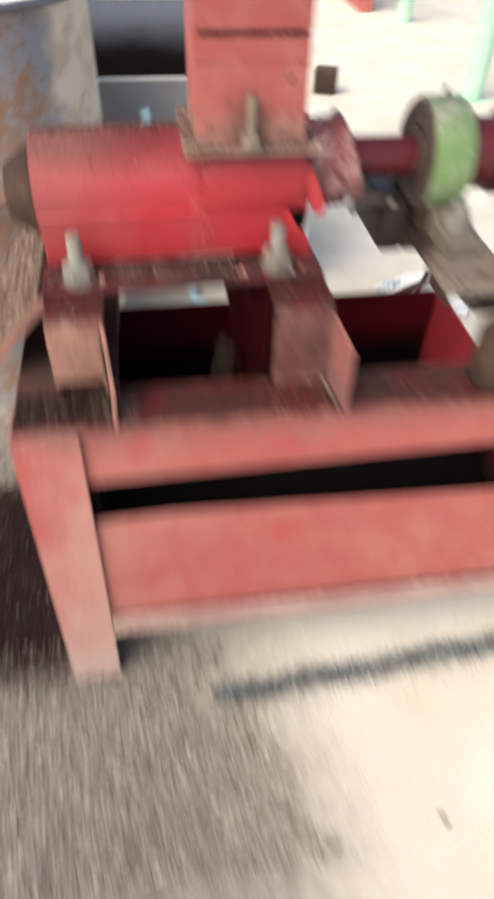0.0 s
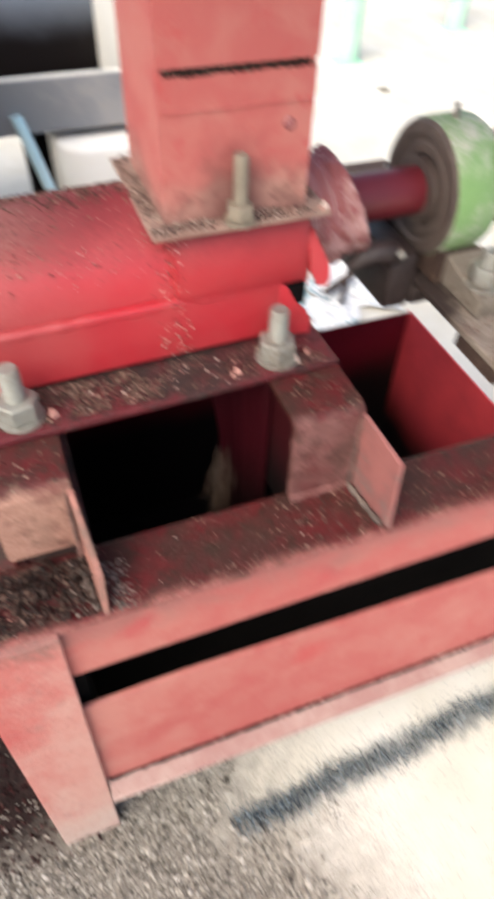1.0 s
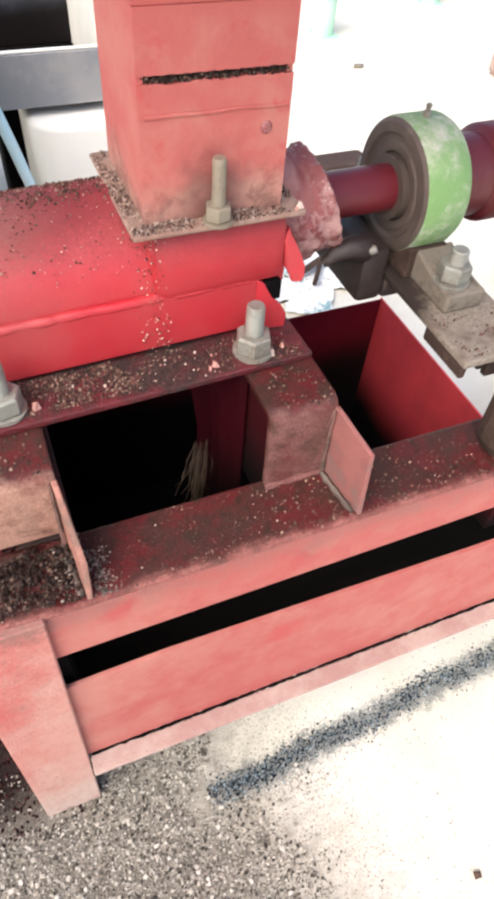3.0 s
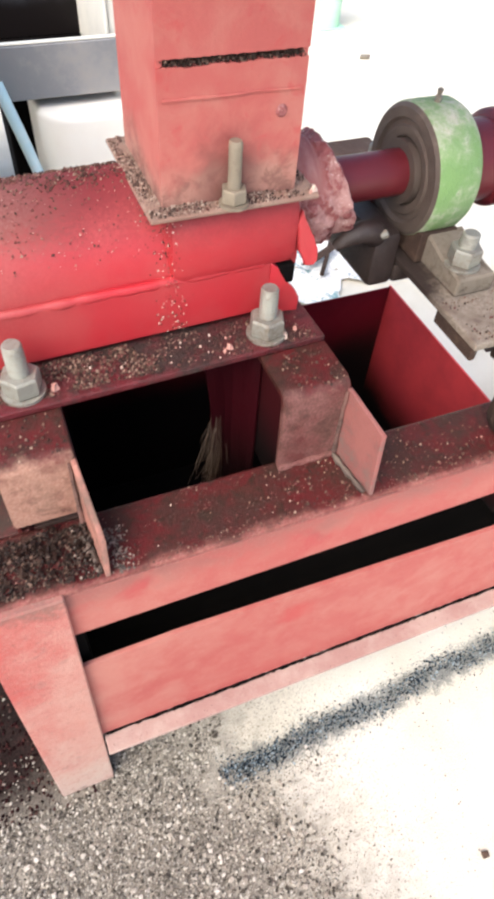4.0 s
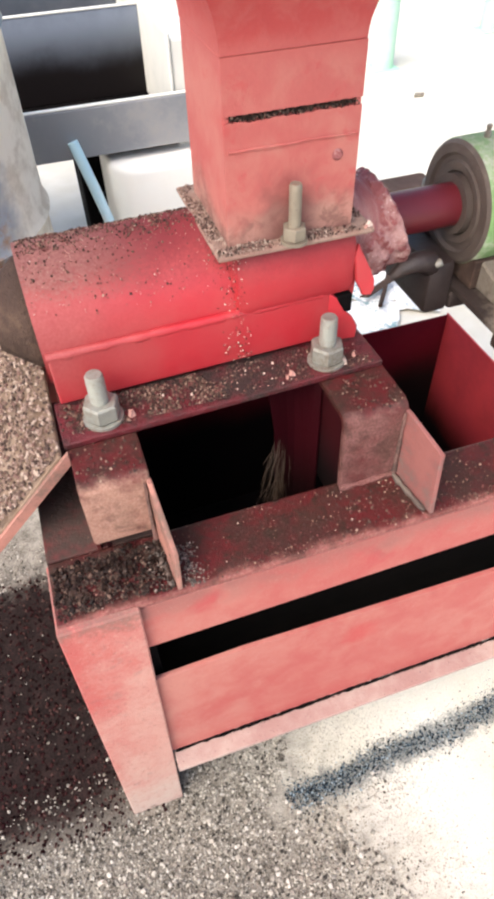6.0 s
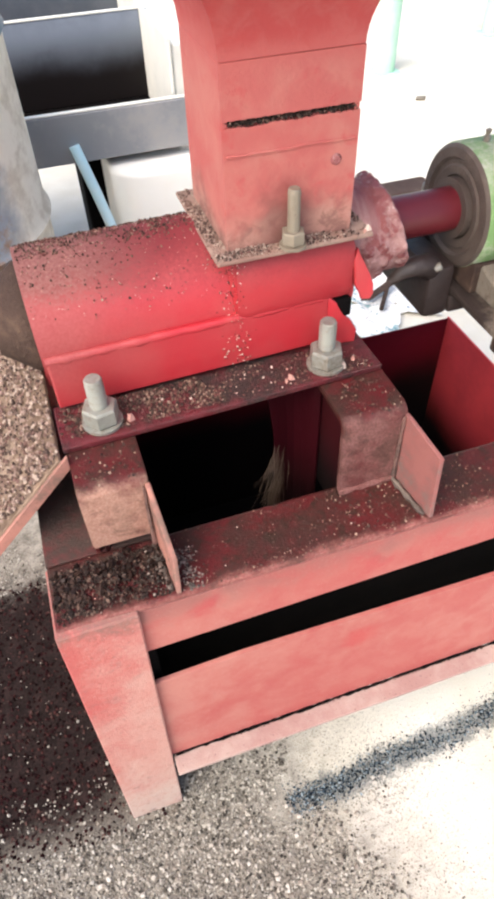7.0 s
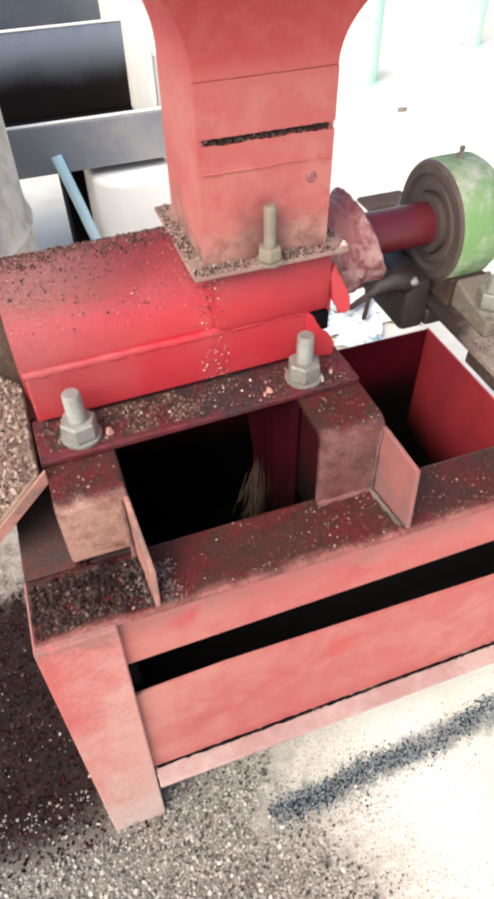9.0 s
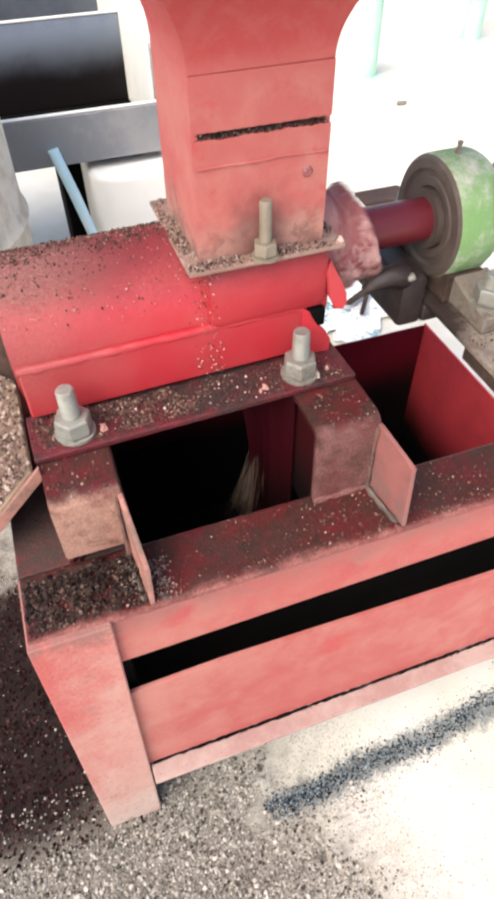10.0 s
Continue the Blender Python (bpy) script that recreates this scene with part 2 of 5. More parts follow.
    speckle = ramp(n, l, math_node(n, l, "ADD", fine, math_node(n, l, "MULTIPLY", band, 0.26)), 0.52, 0.72)
    col = mix(n, l, math_node(n, l, "MULTIPLY", math_node(n, l, "MULTIPLY", band, speckle), 0.72), col, (0.050, 0.074, 0.086))
    l.new(col, b.inputs["Base Color"])
    b.inputs["Roughness"].default_value = 0.92
    b.inputs["Specular IOR Level"].default_value = 0.08
    bump(n, l, b, math_node(n, l, "ADD", fine, math_node(n, l, "MULTIPLY", mid, 0.6)), 0.5, 0.004)
    return m


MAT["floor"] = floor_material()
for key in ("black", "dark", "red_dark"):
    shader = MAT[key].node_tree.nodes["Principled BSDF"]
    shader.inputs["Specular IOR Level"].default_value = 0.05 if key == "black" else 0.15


def painted_shade_material(name, paint, low, high, rough=0.45):
    """Paint or steel with its shade painted in: near-black below an uneven level."""
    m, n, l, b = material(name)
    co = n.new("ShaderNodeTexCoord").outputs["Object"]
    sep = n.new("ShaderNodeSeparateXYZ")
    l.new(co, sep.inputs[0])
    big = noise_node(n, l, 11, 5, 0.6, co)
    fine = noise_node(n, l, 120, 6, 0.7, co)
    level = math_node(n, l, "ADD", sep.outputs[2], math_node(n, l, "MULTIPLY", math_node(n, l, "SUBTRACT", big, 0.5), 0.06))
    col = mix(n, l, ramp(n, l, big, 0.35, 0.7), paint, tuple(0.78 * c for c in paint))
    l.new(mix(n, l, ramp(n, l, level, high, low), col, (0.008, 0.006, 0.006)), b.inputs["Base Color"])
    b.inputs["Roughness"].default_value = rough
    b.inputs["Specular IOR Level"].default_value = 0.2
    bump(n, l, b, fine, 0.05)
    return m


# height ramps to near-black paint the shade of deep insides into the colour
MAT["shaded_red"] = painted_shade_material("red_wall_painted_shade", (0.74, 0.075, 0.088), 0.20, 0.32)
MAT["shaded_dark_red"] = painted_shade_material("dark_red_wall_painted_shade", (0.17, 0.010, 0.02), 0.30, 0.40)
MAT["shaded_guide"] = painted_shade_material("guide_sheet_painted_shade", (0.030, 0.0026, 0.005), 0.38, 0.56, 0.4)
MAT["cheek"] = painted_shade_material("shaded_maroon_cheek", (0.040, 0.006, 0.008), 0.50, 0.60, 0.4)
MAT["red_dim"] = painted_shade_material("upright_painted_shade", (0.10, 0.007, 0.014), 0.36, 0.44)
MAT["shaded_steel"] = painted_shade_material("steel_painted_shade", (0.22, 0.25, 0.30), 0.535, 0.66)


def leg_material():
    """Dusty red paint, bleached by cream meal dust towards the foot."""
    m, n, l, b = material("bleached_red_leg_paint")
    co = n.new("ShaderNodeTexCoord").outputs["Object"]
    sep = n.new("ShaderNodeSeparateXYZ")
    l.new(co, sep.inputs[0])
    big = noise_node(n, l, 22, 6, 0.65, co)
    fine = noise_node(n, l, 170, 6, 0.75, co)
    mottled = math_node(n, l, "ADD", math_node(n, l, "MULTIPLY", math_node(n, l, "SUBTRACT", big, 0.5), 0.85), math_node(n, l, "MULTIPLY", math_node(n, l, "SUBTRACT", fine, 0.5), 0.40))
    across = math_node(n, l, "MULTIPLY", math_node(n, l, "SUBTRACT", sep.outputs[0], 0.02), 3.2)
    level = math_node(n, l, "SUBTRACT", math_node(n, l, "ADD", sep.outputs[2], mottled), across)
    fac = ramp(n, l, level, 0.60, 0.02)
    col = mix(n, l, fac, (0.46, 0.095, 0.083), (0.53, 0.28, 0.228))
    col = mix(n, l, ramp(n, l, math_node(n, l, "ADD", sep.outputs[2], math_node(n, l, "MULTIPLY", mottled, 0.45)), 0.22, -0.08), col, (0.56, 0.44, 0.37))
    scuff = noise_node(n, l, 46, 5, 0.6, co, 0.6)
    col = mix(n, l, math_node(n, l, "MULTIPLY", ramp(n, l, scuff, 0.58, 0.70), ramp(n, l, sep.outputs[2], 0.20, 0.01, 0.25, 0.75)), col, (0.20, 0.13, 0.115))
    spill = math_node(n, l, "ADD", sep.outputs[2], math_node(n, l, "ADD", math_node(n, l, "MULTIPLY", math_node(n, l, "SUBTRACT", big, 0.5), 0.12), math_node(n, l, "MULTIPLY", math_node(n, l, "SUBTRACT", fine, 0.5), 0.10)))
    col = mix(n, l, ramp(n, l, spill, 0.520, 0.560, 0.0, 0.85), col, (0.24, 0.13, 0.105))
    grain = noise_node(n, l, 520, 4, 0.7, co)
    col = mix(n, l, ramp(n, l, grain, 0.58, 0.68, 0.0, 0.4), col, (0.60, 0.46, 0.38))
    col = mix(n, l, ramp(n, l, fine, 0.58, 0.66, 0.0, 0.75), col, (0.27, 0.14, 0.115))
    l.new(col, b.inputs["Base Color"])
    b.inputs["Roughness"].default_value = 0.8
    bump(n, l, b, math_node(n, l, "ADD", fine, grain), 0.6)
    return m


MAT["leg"] = leg_material()


def barrel_material():
    """Red gloss paint with brown dust settled on the crown, thickest at the outlet end."""
    m, n, l, b = material("dusted_red_barrel_paint")
    co = n.new("ShaderNodeTexCoord").outputs["Object"]
    sep = n.new("ShaderNodeSeparateXYZ")
    l.new(co, sep.inputs[0])
    x, z = sep.outputs[0], sep.outputs[2]
    big = noise_node(n, l, 14, 5, 0.6, co)
    fine = noise_node(n, l, 330, 8, 0.8, co)
    col = mix(n, l, ramp(n, l, big, 0.35, 0.68), RED, (0.42, 0.018, 0.028))
    crown = math_node(n, l, "ADD", z, math_node(n, l, "MULTIPLY", math_node(n, l, "SUBTRACT", fine, 0.5), 0.05))
    crown = ramp(n, l, math_node(n, l, "ADD", crown, math_node(n, l, "MULTIPLY", math_node(n, l, "SUBTRACT", big, 0.5), 0.03)), 0.732, 0.778)
    crown = math_node(n, l, "MULTIPLY", crown, ramp(n, l, x, 0.34, 0.12, 0.45, 0.95))
    end = math_node(n, l, "MULTIPLY", ramp(n, l, math_node(n, l, "ADD", x, math_node(n, l, "MULTIPLY", math_node(n, l, "SUBTRACT", fine, 0.5), 0.08)), 0.225, 0.05), 0.52)
    end = math_node(n, l, "MULTIPLY", end, ramp(n, l, z, 0.655, 0.735, 0.35, 1.0))
    dusty = math_node(n, l, "MAXIMUM", crown, end)
    col = mix(n, l, dusty, col, mix(n, l, ramp(n, l, x, 0.20, 0.09), (0.115, 0.020, 0.024), mix(n, l, ramp(n, l, fine, 0.36, 0.68), (0.15, 0.056, 0.050), (0.25, 0.12, 0.10))))
    l.new(col, b.inputs["Base Color"])
    l.new(ramp(n, l, dusty, 0.0, 1.0, 0.36, 0.9), b.inputs["Roughness"])
    bump(n, l, b, fine, 0.25)
    return m


MAT["barrel"] = barrel_material()


def support_material():
    """Tan dust, with black grease worked in along the bearing and the collar side."""
    m, n, l, b = material("greasy_dusty_channel")
    co = n.new("ShaderNodeTexCoord").outputs["Object"]
    sep = n.new("ShaderNodeSeparateXYZ")
    l.new(co, sep.inputs[0])
    big = noise_node(n, l, 30, 6, 0.65, co)
    fine = noise_node(n, l, 240, 6, 0.75, co)
    col = mix(n, l, ramp(n, l, fine, 0.35, 0.65), (0.19, 0.155, 0.122), (0.28, 0.235, 0.187))
    col = mix(n, l, ramp(n, l, big, 0.52, 0.66), col, (0.15, 0.11, 0.085))
    grease = math_node(n, l, "ADD", math_node(n, l, "SUBTRACT", sep.outputs[0], math_node(n, l, "MULTIPLY", sep.outputs[1], 0.38)), math_node(n, l, "MULTIPLY", math_node(n, l, "SUBTRACT", big, 0.5), 0.06))
    col = mix(n, l, ramp(n, l, grease, 0.475, 0.445), col, (0.035, 0.024, 0.02))
    l.new(col, b.inputs["Base Color"])
    b.inputs["Roughness"].default_value = 0.8
    b.inputs["Specular IOR Level"].default_value = 0.25
    bump(n, l, b, fine, 0.6)
    return m


MAT["support"] = support_material()


def edge_rubbed(name, edge, reach, rubbed, pale):
    """Oily maroon paint under brown grime, rubbed back to dusty pink along its front edge."""
    m, n, l, b = material(name)
    co = n.new("ShaderNodeTexCoord").outputs["Object"]
    sep = n.new("ShaderNodeSeparateXYZ")
    l.new(co, sep.inputs[0])
    big = noise_node(n, l, 26, 6, 0.62, co)
    mid = noise_node(n, l, 75, 6, 0.65, co, 0.4)
    fine = noise_node(n, l, 420, 6, 0.75, co)
    col = mix(n, l, ramp(n, l, big, 0.38, 0.62), (0.095, 0.013, 0.014), (0.055, 0.021, 0.017))
    col = mix(n, l, ramp(n, l, mid, 0.47, 0.70), col, (0.034, 0.019, 0.013))
    wear = math_node(n, l, "ADD", math_node(n, l, "MULTIPLY", math_node(n, l, "SUBTRACT", edge, sep.outputs[1]), 1.0 / reach), math_node(n, l, "MULTIPLY", math_node(n, l, "SUBTRACT", mid, 0.5), 2.4))
    wear = math_node(n, l, "ADD", wear, math_node(n, l, "MULTIPLY", math_node(n, l, "SUBTRACT", big, 0.5), 3.2))
    rub = ramp(n, l, wear, -0.75, 0.95, 0.0, 0.9)
    col = mix(n, l, rub, col, mix(n, l, ramp(n, l, fine, 0.4, 0.62), rubbed, pale))
    grime = noise_node(n, l, 34, 6, 0.6, co, 0.8)
    col = mix(n, l, ramp(n, l, grime, 0.48, 0.74, 0.0, 0.75), col, (0.045, 0.027, 0.019))
    col = mix(n, l, ramp(n, l, fine, 0.66, 0.71, 0.0, 0.7), col, (0.40, 0.24, 0.19))
    l.new(col, b.inputs["Base Color"])
    l.new(ramp(n, l, rub, 0.0, 1.0, 0.36, 0.75), b.inputs["Roughness"])
    b.inputs["Specular IOR Level"].default_value = 0.2
    bump(n, l, b, math_node(n, l, "ADD", fine, math_node(n, l, "MULTIPLY", mid, 1.5)), 0.55)
    return m


MAT["bracket"] = edge_rubbed("rubbed_oily_bracket_paint", 0.068, 0.010, (0.36, 0.19, 0.14), (0.46, 0.27, 0.20))
MAT["bracket_dark"] = edge_rubbed("greasy_oily_bracket_paint", 0.068, 0.012, (0.155, 0.066, 0.058), (0.25, 0.115, 0.10))
MAT["beam_top"] = edge_rubbed("rubbed_oily_beam_paint", 0.003, 0.010, (0.28, 0.085, 0.075), (0.36, 0.16, 0.13))
# maroon-black crumbs for the dark floor patch
MAT["oily"] = crumb_material("maroon_black_crumbs", [(0.020, 0.006, 0.007), (0.036, 0.012, 0.012), (0.010, 0.004, 0.004), (0.060, 0.022, 0.020), (0.026, 0.008, 0.009), (0.085, 0.045, 0.038), (0.022, 0.008, 0.008), (0.016, 0.006, 0.006)])
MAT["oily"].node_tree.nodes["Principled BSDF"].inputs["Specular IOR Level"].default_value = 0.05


def panel_material():
    """Sun-dulled pink-red paint: cream dust in soft clouds, redder spots, grime near the beam's edge."""
    m, n, l, b = material("dulled_pink_red_panel_paint")
    co = n.new("ShaderNodeTexCoord").outputs["Object"]
    sep = n.new("ShaderNodeSeparateXYZ")
    l.new(co, sep.inputs[0])
    x, z = sep.outputs[0], sep.outputs[2]
    big = noise_node(n, l, 6.5, 5, 0.6, co, 0.3)
    mid = noise_node(n, l, 24, 6, 0.65, co, 0.3)
    fine = noise_node(n, l, 300, 6, 0.75, co)
    col = mix(n, l, ramp(n, l, mid, 0.36, 0.66), (0.41, 0.100, 0.088), (0.43, 0.130, 0.110))
    cream = math_node(n, l, "ADD", math_node(n, l, "MULTIPLY", big, 0.7), math_node(n, l, "MULTIPLY", mid, 0.3))
    cream = math_node(n, l, "ADD", cream, ramp(n, l, x, 0.32, 0.08, 0.0, 0.10))
    col = mix(n, l, ramp(n, l, cream, 0.45, 0.72, 0.0, 0.55), col, (0.49, 0.235, 0.185))
    red = noise_node(n, l, 17, 4, 0.55, co, 0.5)
    col = mix(n, l, math_node(n, l, "MULTIPLY", ramp(n, l, red, 0.56, 0.74, 0.0, 0.8), ramp(n, l, z, 0.38, 0.46, 0.25, 1.0)), col, (0.41, 0.068, 0.068))
    spot = n.new("ShaderNodeVectorMath")
    spot.operation = "DISTANCE"
    l.new(co, spot.inputs[0])
    spot.inputs[1].default_value = (0.336, 0.0, 0.334)
    round_spot = math_node(n, l, "ADD", spot.outputs["Value"], math_node(n, l, "MULTIPLY", math_node(n, l, "SUBTRACT", mid, 0.5), 0.05))
    col = mix(n, l, ramp(n, l, round_spot, 0.030, 0.008, 0.0, 0.7), col, (0.44, 0.066, 0.062))
    grime = math_node(n, l, "ADD", z, math_node(n, l, "MULTIPLY", math_node(n, l, "SUBTRACT", mid, 0.5), 0.10))
    col = mix(n, l, ramp(n, l, grime, 0.495, 0.555, 0.0, 0.85), col, (0.25, 0.10, 0.088))
    grain = noise_node(n, l, 560, 4, 0.7, co)
    col = mix(n, l, ramp(n, l, grain, 0.58, 0.68, 0.0, 0.35), col, (0.56, 0.36, 0.30))
    col = mix(n, l, ramp(n, l, fine, 0.60, 0.68, 0.0, 0.6), col, (0.26, 0.10, 0.085))
    l.new(col, b.inputs["Base Color"])
    b.inputs["Roughness"].default_value = 0.62
    b.inputs["Specular IOR Level"].default_value = 0.25
    bump(n, l, b, math_node(n, l, "ADD", fine, math_node(n, l, "MULTIPLY", mid, 1.2)), 0.22)
    return m


def chute_material():
    """Dusty pink-red chute paint with redder smears below the slit and brown meal dust over the foot."""
    m, n, l, b = material("scuffed_chute_front_paint")
    co = n.new("ShaderNodeTexCoord").outputs["Object"]
    sep = n.new("ShaderNodeSeparateXYZ")
    l.new(co, sep.inputs[0])
    x, z = sep.outputs[0], sep.outputs[2]
    big = noise_node(n, l, 22, 5, 0.6, co, 0.4)
    mid = noise_node(n, l, 60, 6, 0.65, co, 0.4)
    fine = noise_node(n, l, 380, 6, 0.75, co)
    col = mix(n, l, ramp(n, l, big, 0.36, 0.66), (0.42, 0.105, 0.092), (0.45, 0.155, 0.127))
    col = mix(n, l, ramp(n, l, mid, 0.56, 0.70, 0.0, 0.55), col, (0.43, 0.070, 0.066))
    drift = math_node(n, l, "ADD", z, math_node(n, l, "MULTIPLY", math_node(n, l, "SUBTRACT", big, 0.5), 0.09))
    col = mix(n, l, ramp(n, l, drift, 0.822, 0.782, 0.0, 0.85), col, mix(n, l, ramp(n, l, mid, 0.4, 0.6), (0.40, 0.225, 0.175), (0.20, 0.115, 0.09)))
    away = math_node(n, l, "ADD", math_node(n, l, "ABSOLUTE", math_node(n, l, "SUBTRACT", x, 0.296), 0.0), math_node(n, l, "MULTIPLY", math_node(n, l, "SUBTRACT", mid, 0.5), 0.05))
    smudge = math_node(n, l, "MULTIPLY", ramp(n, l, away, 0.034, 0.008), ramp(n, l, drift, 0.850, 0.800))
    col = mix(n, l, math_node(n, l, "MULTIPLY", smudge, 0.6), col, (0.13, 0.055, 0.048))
    bare = math_node(n, l, "ADD", z, math_node(n, l, "MULTIPLY", math_node(n, l, "SUBTRACT", big, 0.5), 0.05))
    col = mix(n, l, ramp(n, l, bare, 0.912, 0.945), col, mix(n, l, ramp(n, l, mid, 0.4, 0.65), (0.40, 0.060, 0.056), (0.42, 0.085, 0.075)))
    col = mix(n, l, ramp(n, l, fine, 0.64, 0.70, 0.0, 0.6), col, (0.24, 0.11, 0.09))
    l.new(col, b.inputs["Base Color"])
    b.inputs["Roughness"].default_value = 0.62
    b.inputs["Specular IOR Level"].default_value = 0.25
    bump(n, l, b, math_node(n, l, "ADD", fine, math_node(n, l, "MULTIPLY", mid, 1.2)), 0.3)
    return m


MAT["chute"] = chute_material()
MAT["panel"] = panel_material()
MAT["wet_dark"] = crumb_material("glossy_black_press_cake", [(0.024, 0.012, 0.009), (0.014, 0.008, 0.006), (0.040, 0.022, 0.016), (0.018, 0.010, 0.008), (0.055, 0.033, 0.025)])
MAT["wet_dark"].node_tree.nodes["Principled BSDF"].inputs["Roughness"].default_value = 0.45


# ---- building helpers ----
def finish(bm, name, mat, parent=None, label="", smooth=False, at=None):
    if at is not None:
        bmesh.ops.transform(bm, matrix=at, verts=bm.verts)
    bmesh.ops.recalc_face_normals(bm, faces=bm.faces)
    me = bpy.data.meshes.new(name)
    bm.to_mesh(me)
    bm.free()
    me.materials.append(MAT[mat])
    if smooth:
        for p in me.polygons:
            p.use_smooth = True
        me.set_sharp_from_angle(angle=radians(38))
    ob = new(name, me)
    ob.parent = parent
    if label:
        tagged(ob, label)
    return ob


def part(name, bm, mat, parent, label="", smooth=False, at=None):
    return finish(bm, name, mat, parent, label, smooth, at)


def empty(name, label, category, group="", kind=""):
    return tagged(new(name), label, category, group, kind)


def add_box(bm, x0, x1, y0, y1, z0, z1, bevel=0.0015, turn=None):
    vs = bmesh.ops.create_cube(bm, size=1.0)["verts"]
    for v in vs:
        v.co = Vector(((x0 + x1) / 2 + v.co.x * (x1 - x0), (y0 + y1) / 2 + v.co.y * (y1 - y0), (z0 + z1) / 2 + v.co.z * (z1 - z0)))
    if bevel:
        es = list({e for v in vs for e in v.link_edges})
        out = bmesh.ops.bevel(bm, geom=es, offset=bevel, segments=2, profile=0.5, affect="EDGES")
        vs = list({v for f in out["faces"] for v in f.verts} | {v for v in vs if v.is_valid})
    if turn is not None:
        bmesh.ops.transform(bm, matrix=turn, verts=[v for v in vs if v.is_valid])
    return bm


def box(*a, **k):
    return add_box(bmesh.new(), *a, **k)


def lathe(profile, axis="x", segments=40, centre=(0, 0, 0), arc=(0, 360), bm=None):
    """Turns a list of (along, radius) round an axis."""
    bm = bm or bmesh.new()
    full = abs(arc[1] - arc[0]) >= 360
    count = segments if full else segments + 1
    rings = []
    for k in range(count):
        a = radians(arc[0] + (arc[1] - arc[0]) * k / segments)
        ring = []
        for h, r in profile:
            c, s = r * math.cos(a), r * math.sin(a)
            p = (h, c, s) if axis == "x" else (c, h, s) if axis == "y" else (c, s, h)
            ring.append(bm.verts.new(Vector(p) + Vector(centre)))
        rings.append(ring)
    for k in range(segments):
        r0, r1 = rings[k], rings[(k + 1) % count]
        for i in range(len(profile) - 1):
            bm.faces.new((r0[i], r0[i + 1], r1[i + 1], r1[i]))
    bmesh.ops.remove_doubles(bm, verts=bm.verts, dist=1e-6)
    return bm


def tube(points, radius, segments=10, bm=None):
    bm = bm or bmesh.new()
    rings = []
    pts = [Vector(p) for p in points]
    for k, p in enumerate(pts):
        d = (pts[min(k + 1, len(pts) - 1)] - pts[max(k - 1, 0)]).normalized()
        u = d.orthogonal().normalized() if k == 0 else (rings_u - d * rings_u.dot(d)).normalized()
        rings_u = u
        w = d.cross(u)
        r = radius[k] if isinstance(radius, (list, tuple)) else radius
        rings.append([bm.verts.new(p + (u * math.cos(2 * math.pi * i / segments) + w * math.sin(2 * math.pi * i / segments)) * r) for i in range(segments)])
    for a, b in zip(rings, rings[1:]):
        for i in range(segments):
            bm.faces.new((a[i], a[(i + 1) % segments], b[(i + 1) % segments], b[i]))
    bm.faces.new(rings[0][::-1])
    bm.faces.new(rings[-1])
    return bm


def loops(rings, caps=(False, False), bm=None):
    """Skins closed rings of equal length."""
    bm = bm or bmesh.new()
    vs = [[bm.verts.new(p) for p in r] for r in rings]
    for a, b in zip(vs, vs[1:]):
        for i in range(len(a)):
            bm.faces.new((a[i], a[(i + 1) % len(a)], b[(i + 1) % len(b)], b[i]))
    if caps[0]:
        bm.faces.new(vs[0][::-1])
    if caps[1]:
        bm.faces.new(vs[-1])
    return bm


def rect(x0, x1, y0, y1, z):
    return [(x0, y0, z), (x1, y0, z), (x1, y1, z), (x0, y1, z)]


def plate(points, thickness, direction):
    """A flat plate from its outline."""
    bm = bmesh.new()
    d = Vector(direction).normalized() * thickness
    a = [bm.verts.new(p) for p in points]
    b = [bm.verts.new(Vector(p) + d) for p in points]
    bm.faces.new(a)
    bm.faces.new(b[::-1])
    for i in range(len(a)):
        bm.faces.new((a[i], b[i], b[(i + 1) % len(a)], a[(i + 1) % len(a)]))
    bmesh.ops.bevel(bm, geom=list(bm.edges), offset=thickness * 0.18, segments=1, affect="EDGES")
    return bm


def hex_nut(centre, flats, height, bm=None):
    bm = bm or bmesh.new()
    cx, cy, cz = centre
    r = flats / math.sqrt(3)
    ring = lambda rr, z: [(cx + rr * math.cos(radians(60 * k + 12)), cy + rr * math.sin(radians(60 * k + 12)), z) for k in range(6)]
    loops([ring(r * 0.93, cz), ring(r, cz + height * 0.12), ring(r, cz + height * 0.88), ring(r * 0.92, cz + height)], (True, True), bm)
    return bm


def bolt(name, parent, x, y, z0, z1, flats=0.0295, rod=0.0086, label="", metal="zinc"):
    """A stud standing up through a washer and nut."""
    washer = part(name, lathe([(0, 0.0), (0, flats * 0.64), (0.0028, flats * 0.64), (0.003, 0.0)], "z", 24, (x, y, z0)), metal, parent, label, True)
    part("nut", hex_nut((x, y, z0 + 0.0035), flats, flats * 0.62), metal, washer)
    profile = [(0.0, rod)]
    steps = int((z1 - z0 - 0.004) / 0.0014)
    for k in range(steps):
        profile.append((0.0014 * k + 0.0007, rod * (0.93 if k % 2 else 1.0)))
    top = z1 - z0
    profile += [(top - 0.002, rod * 0.97), (top, rod * 0.82), (top, 0.0)]
    part("stud", lathe(profile, "z", 18, (x, y, z0)), metal, washer, "", True)
    return washer


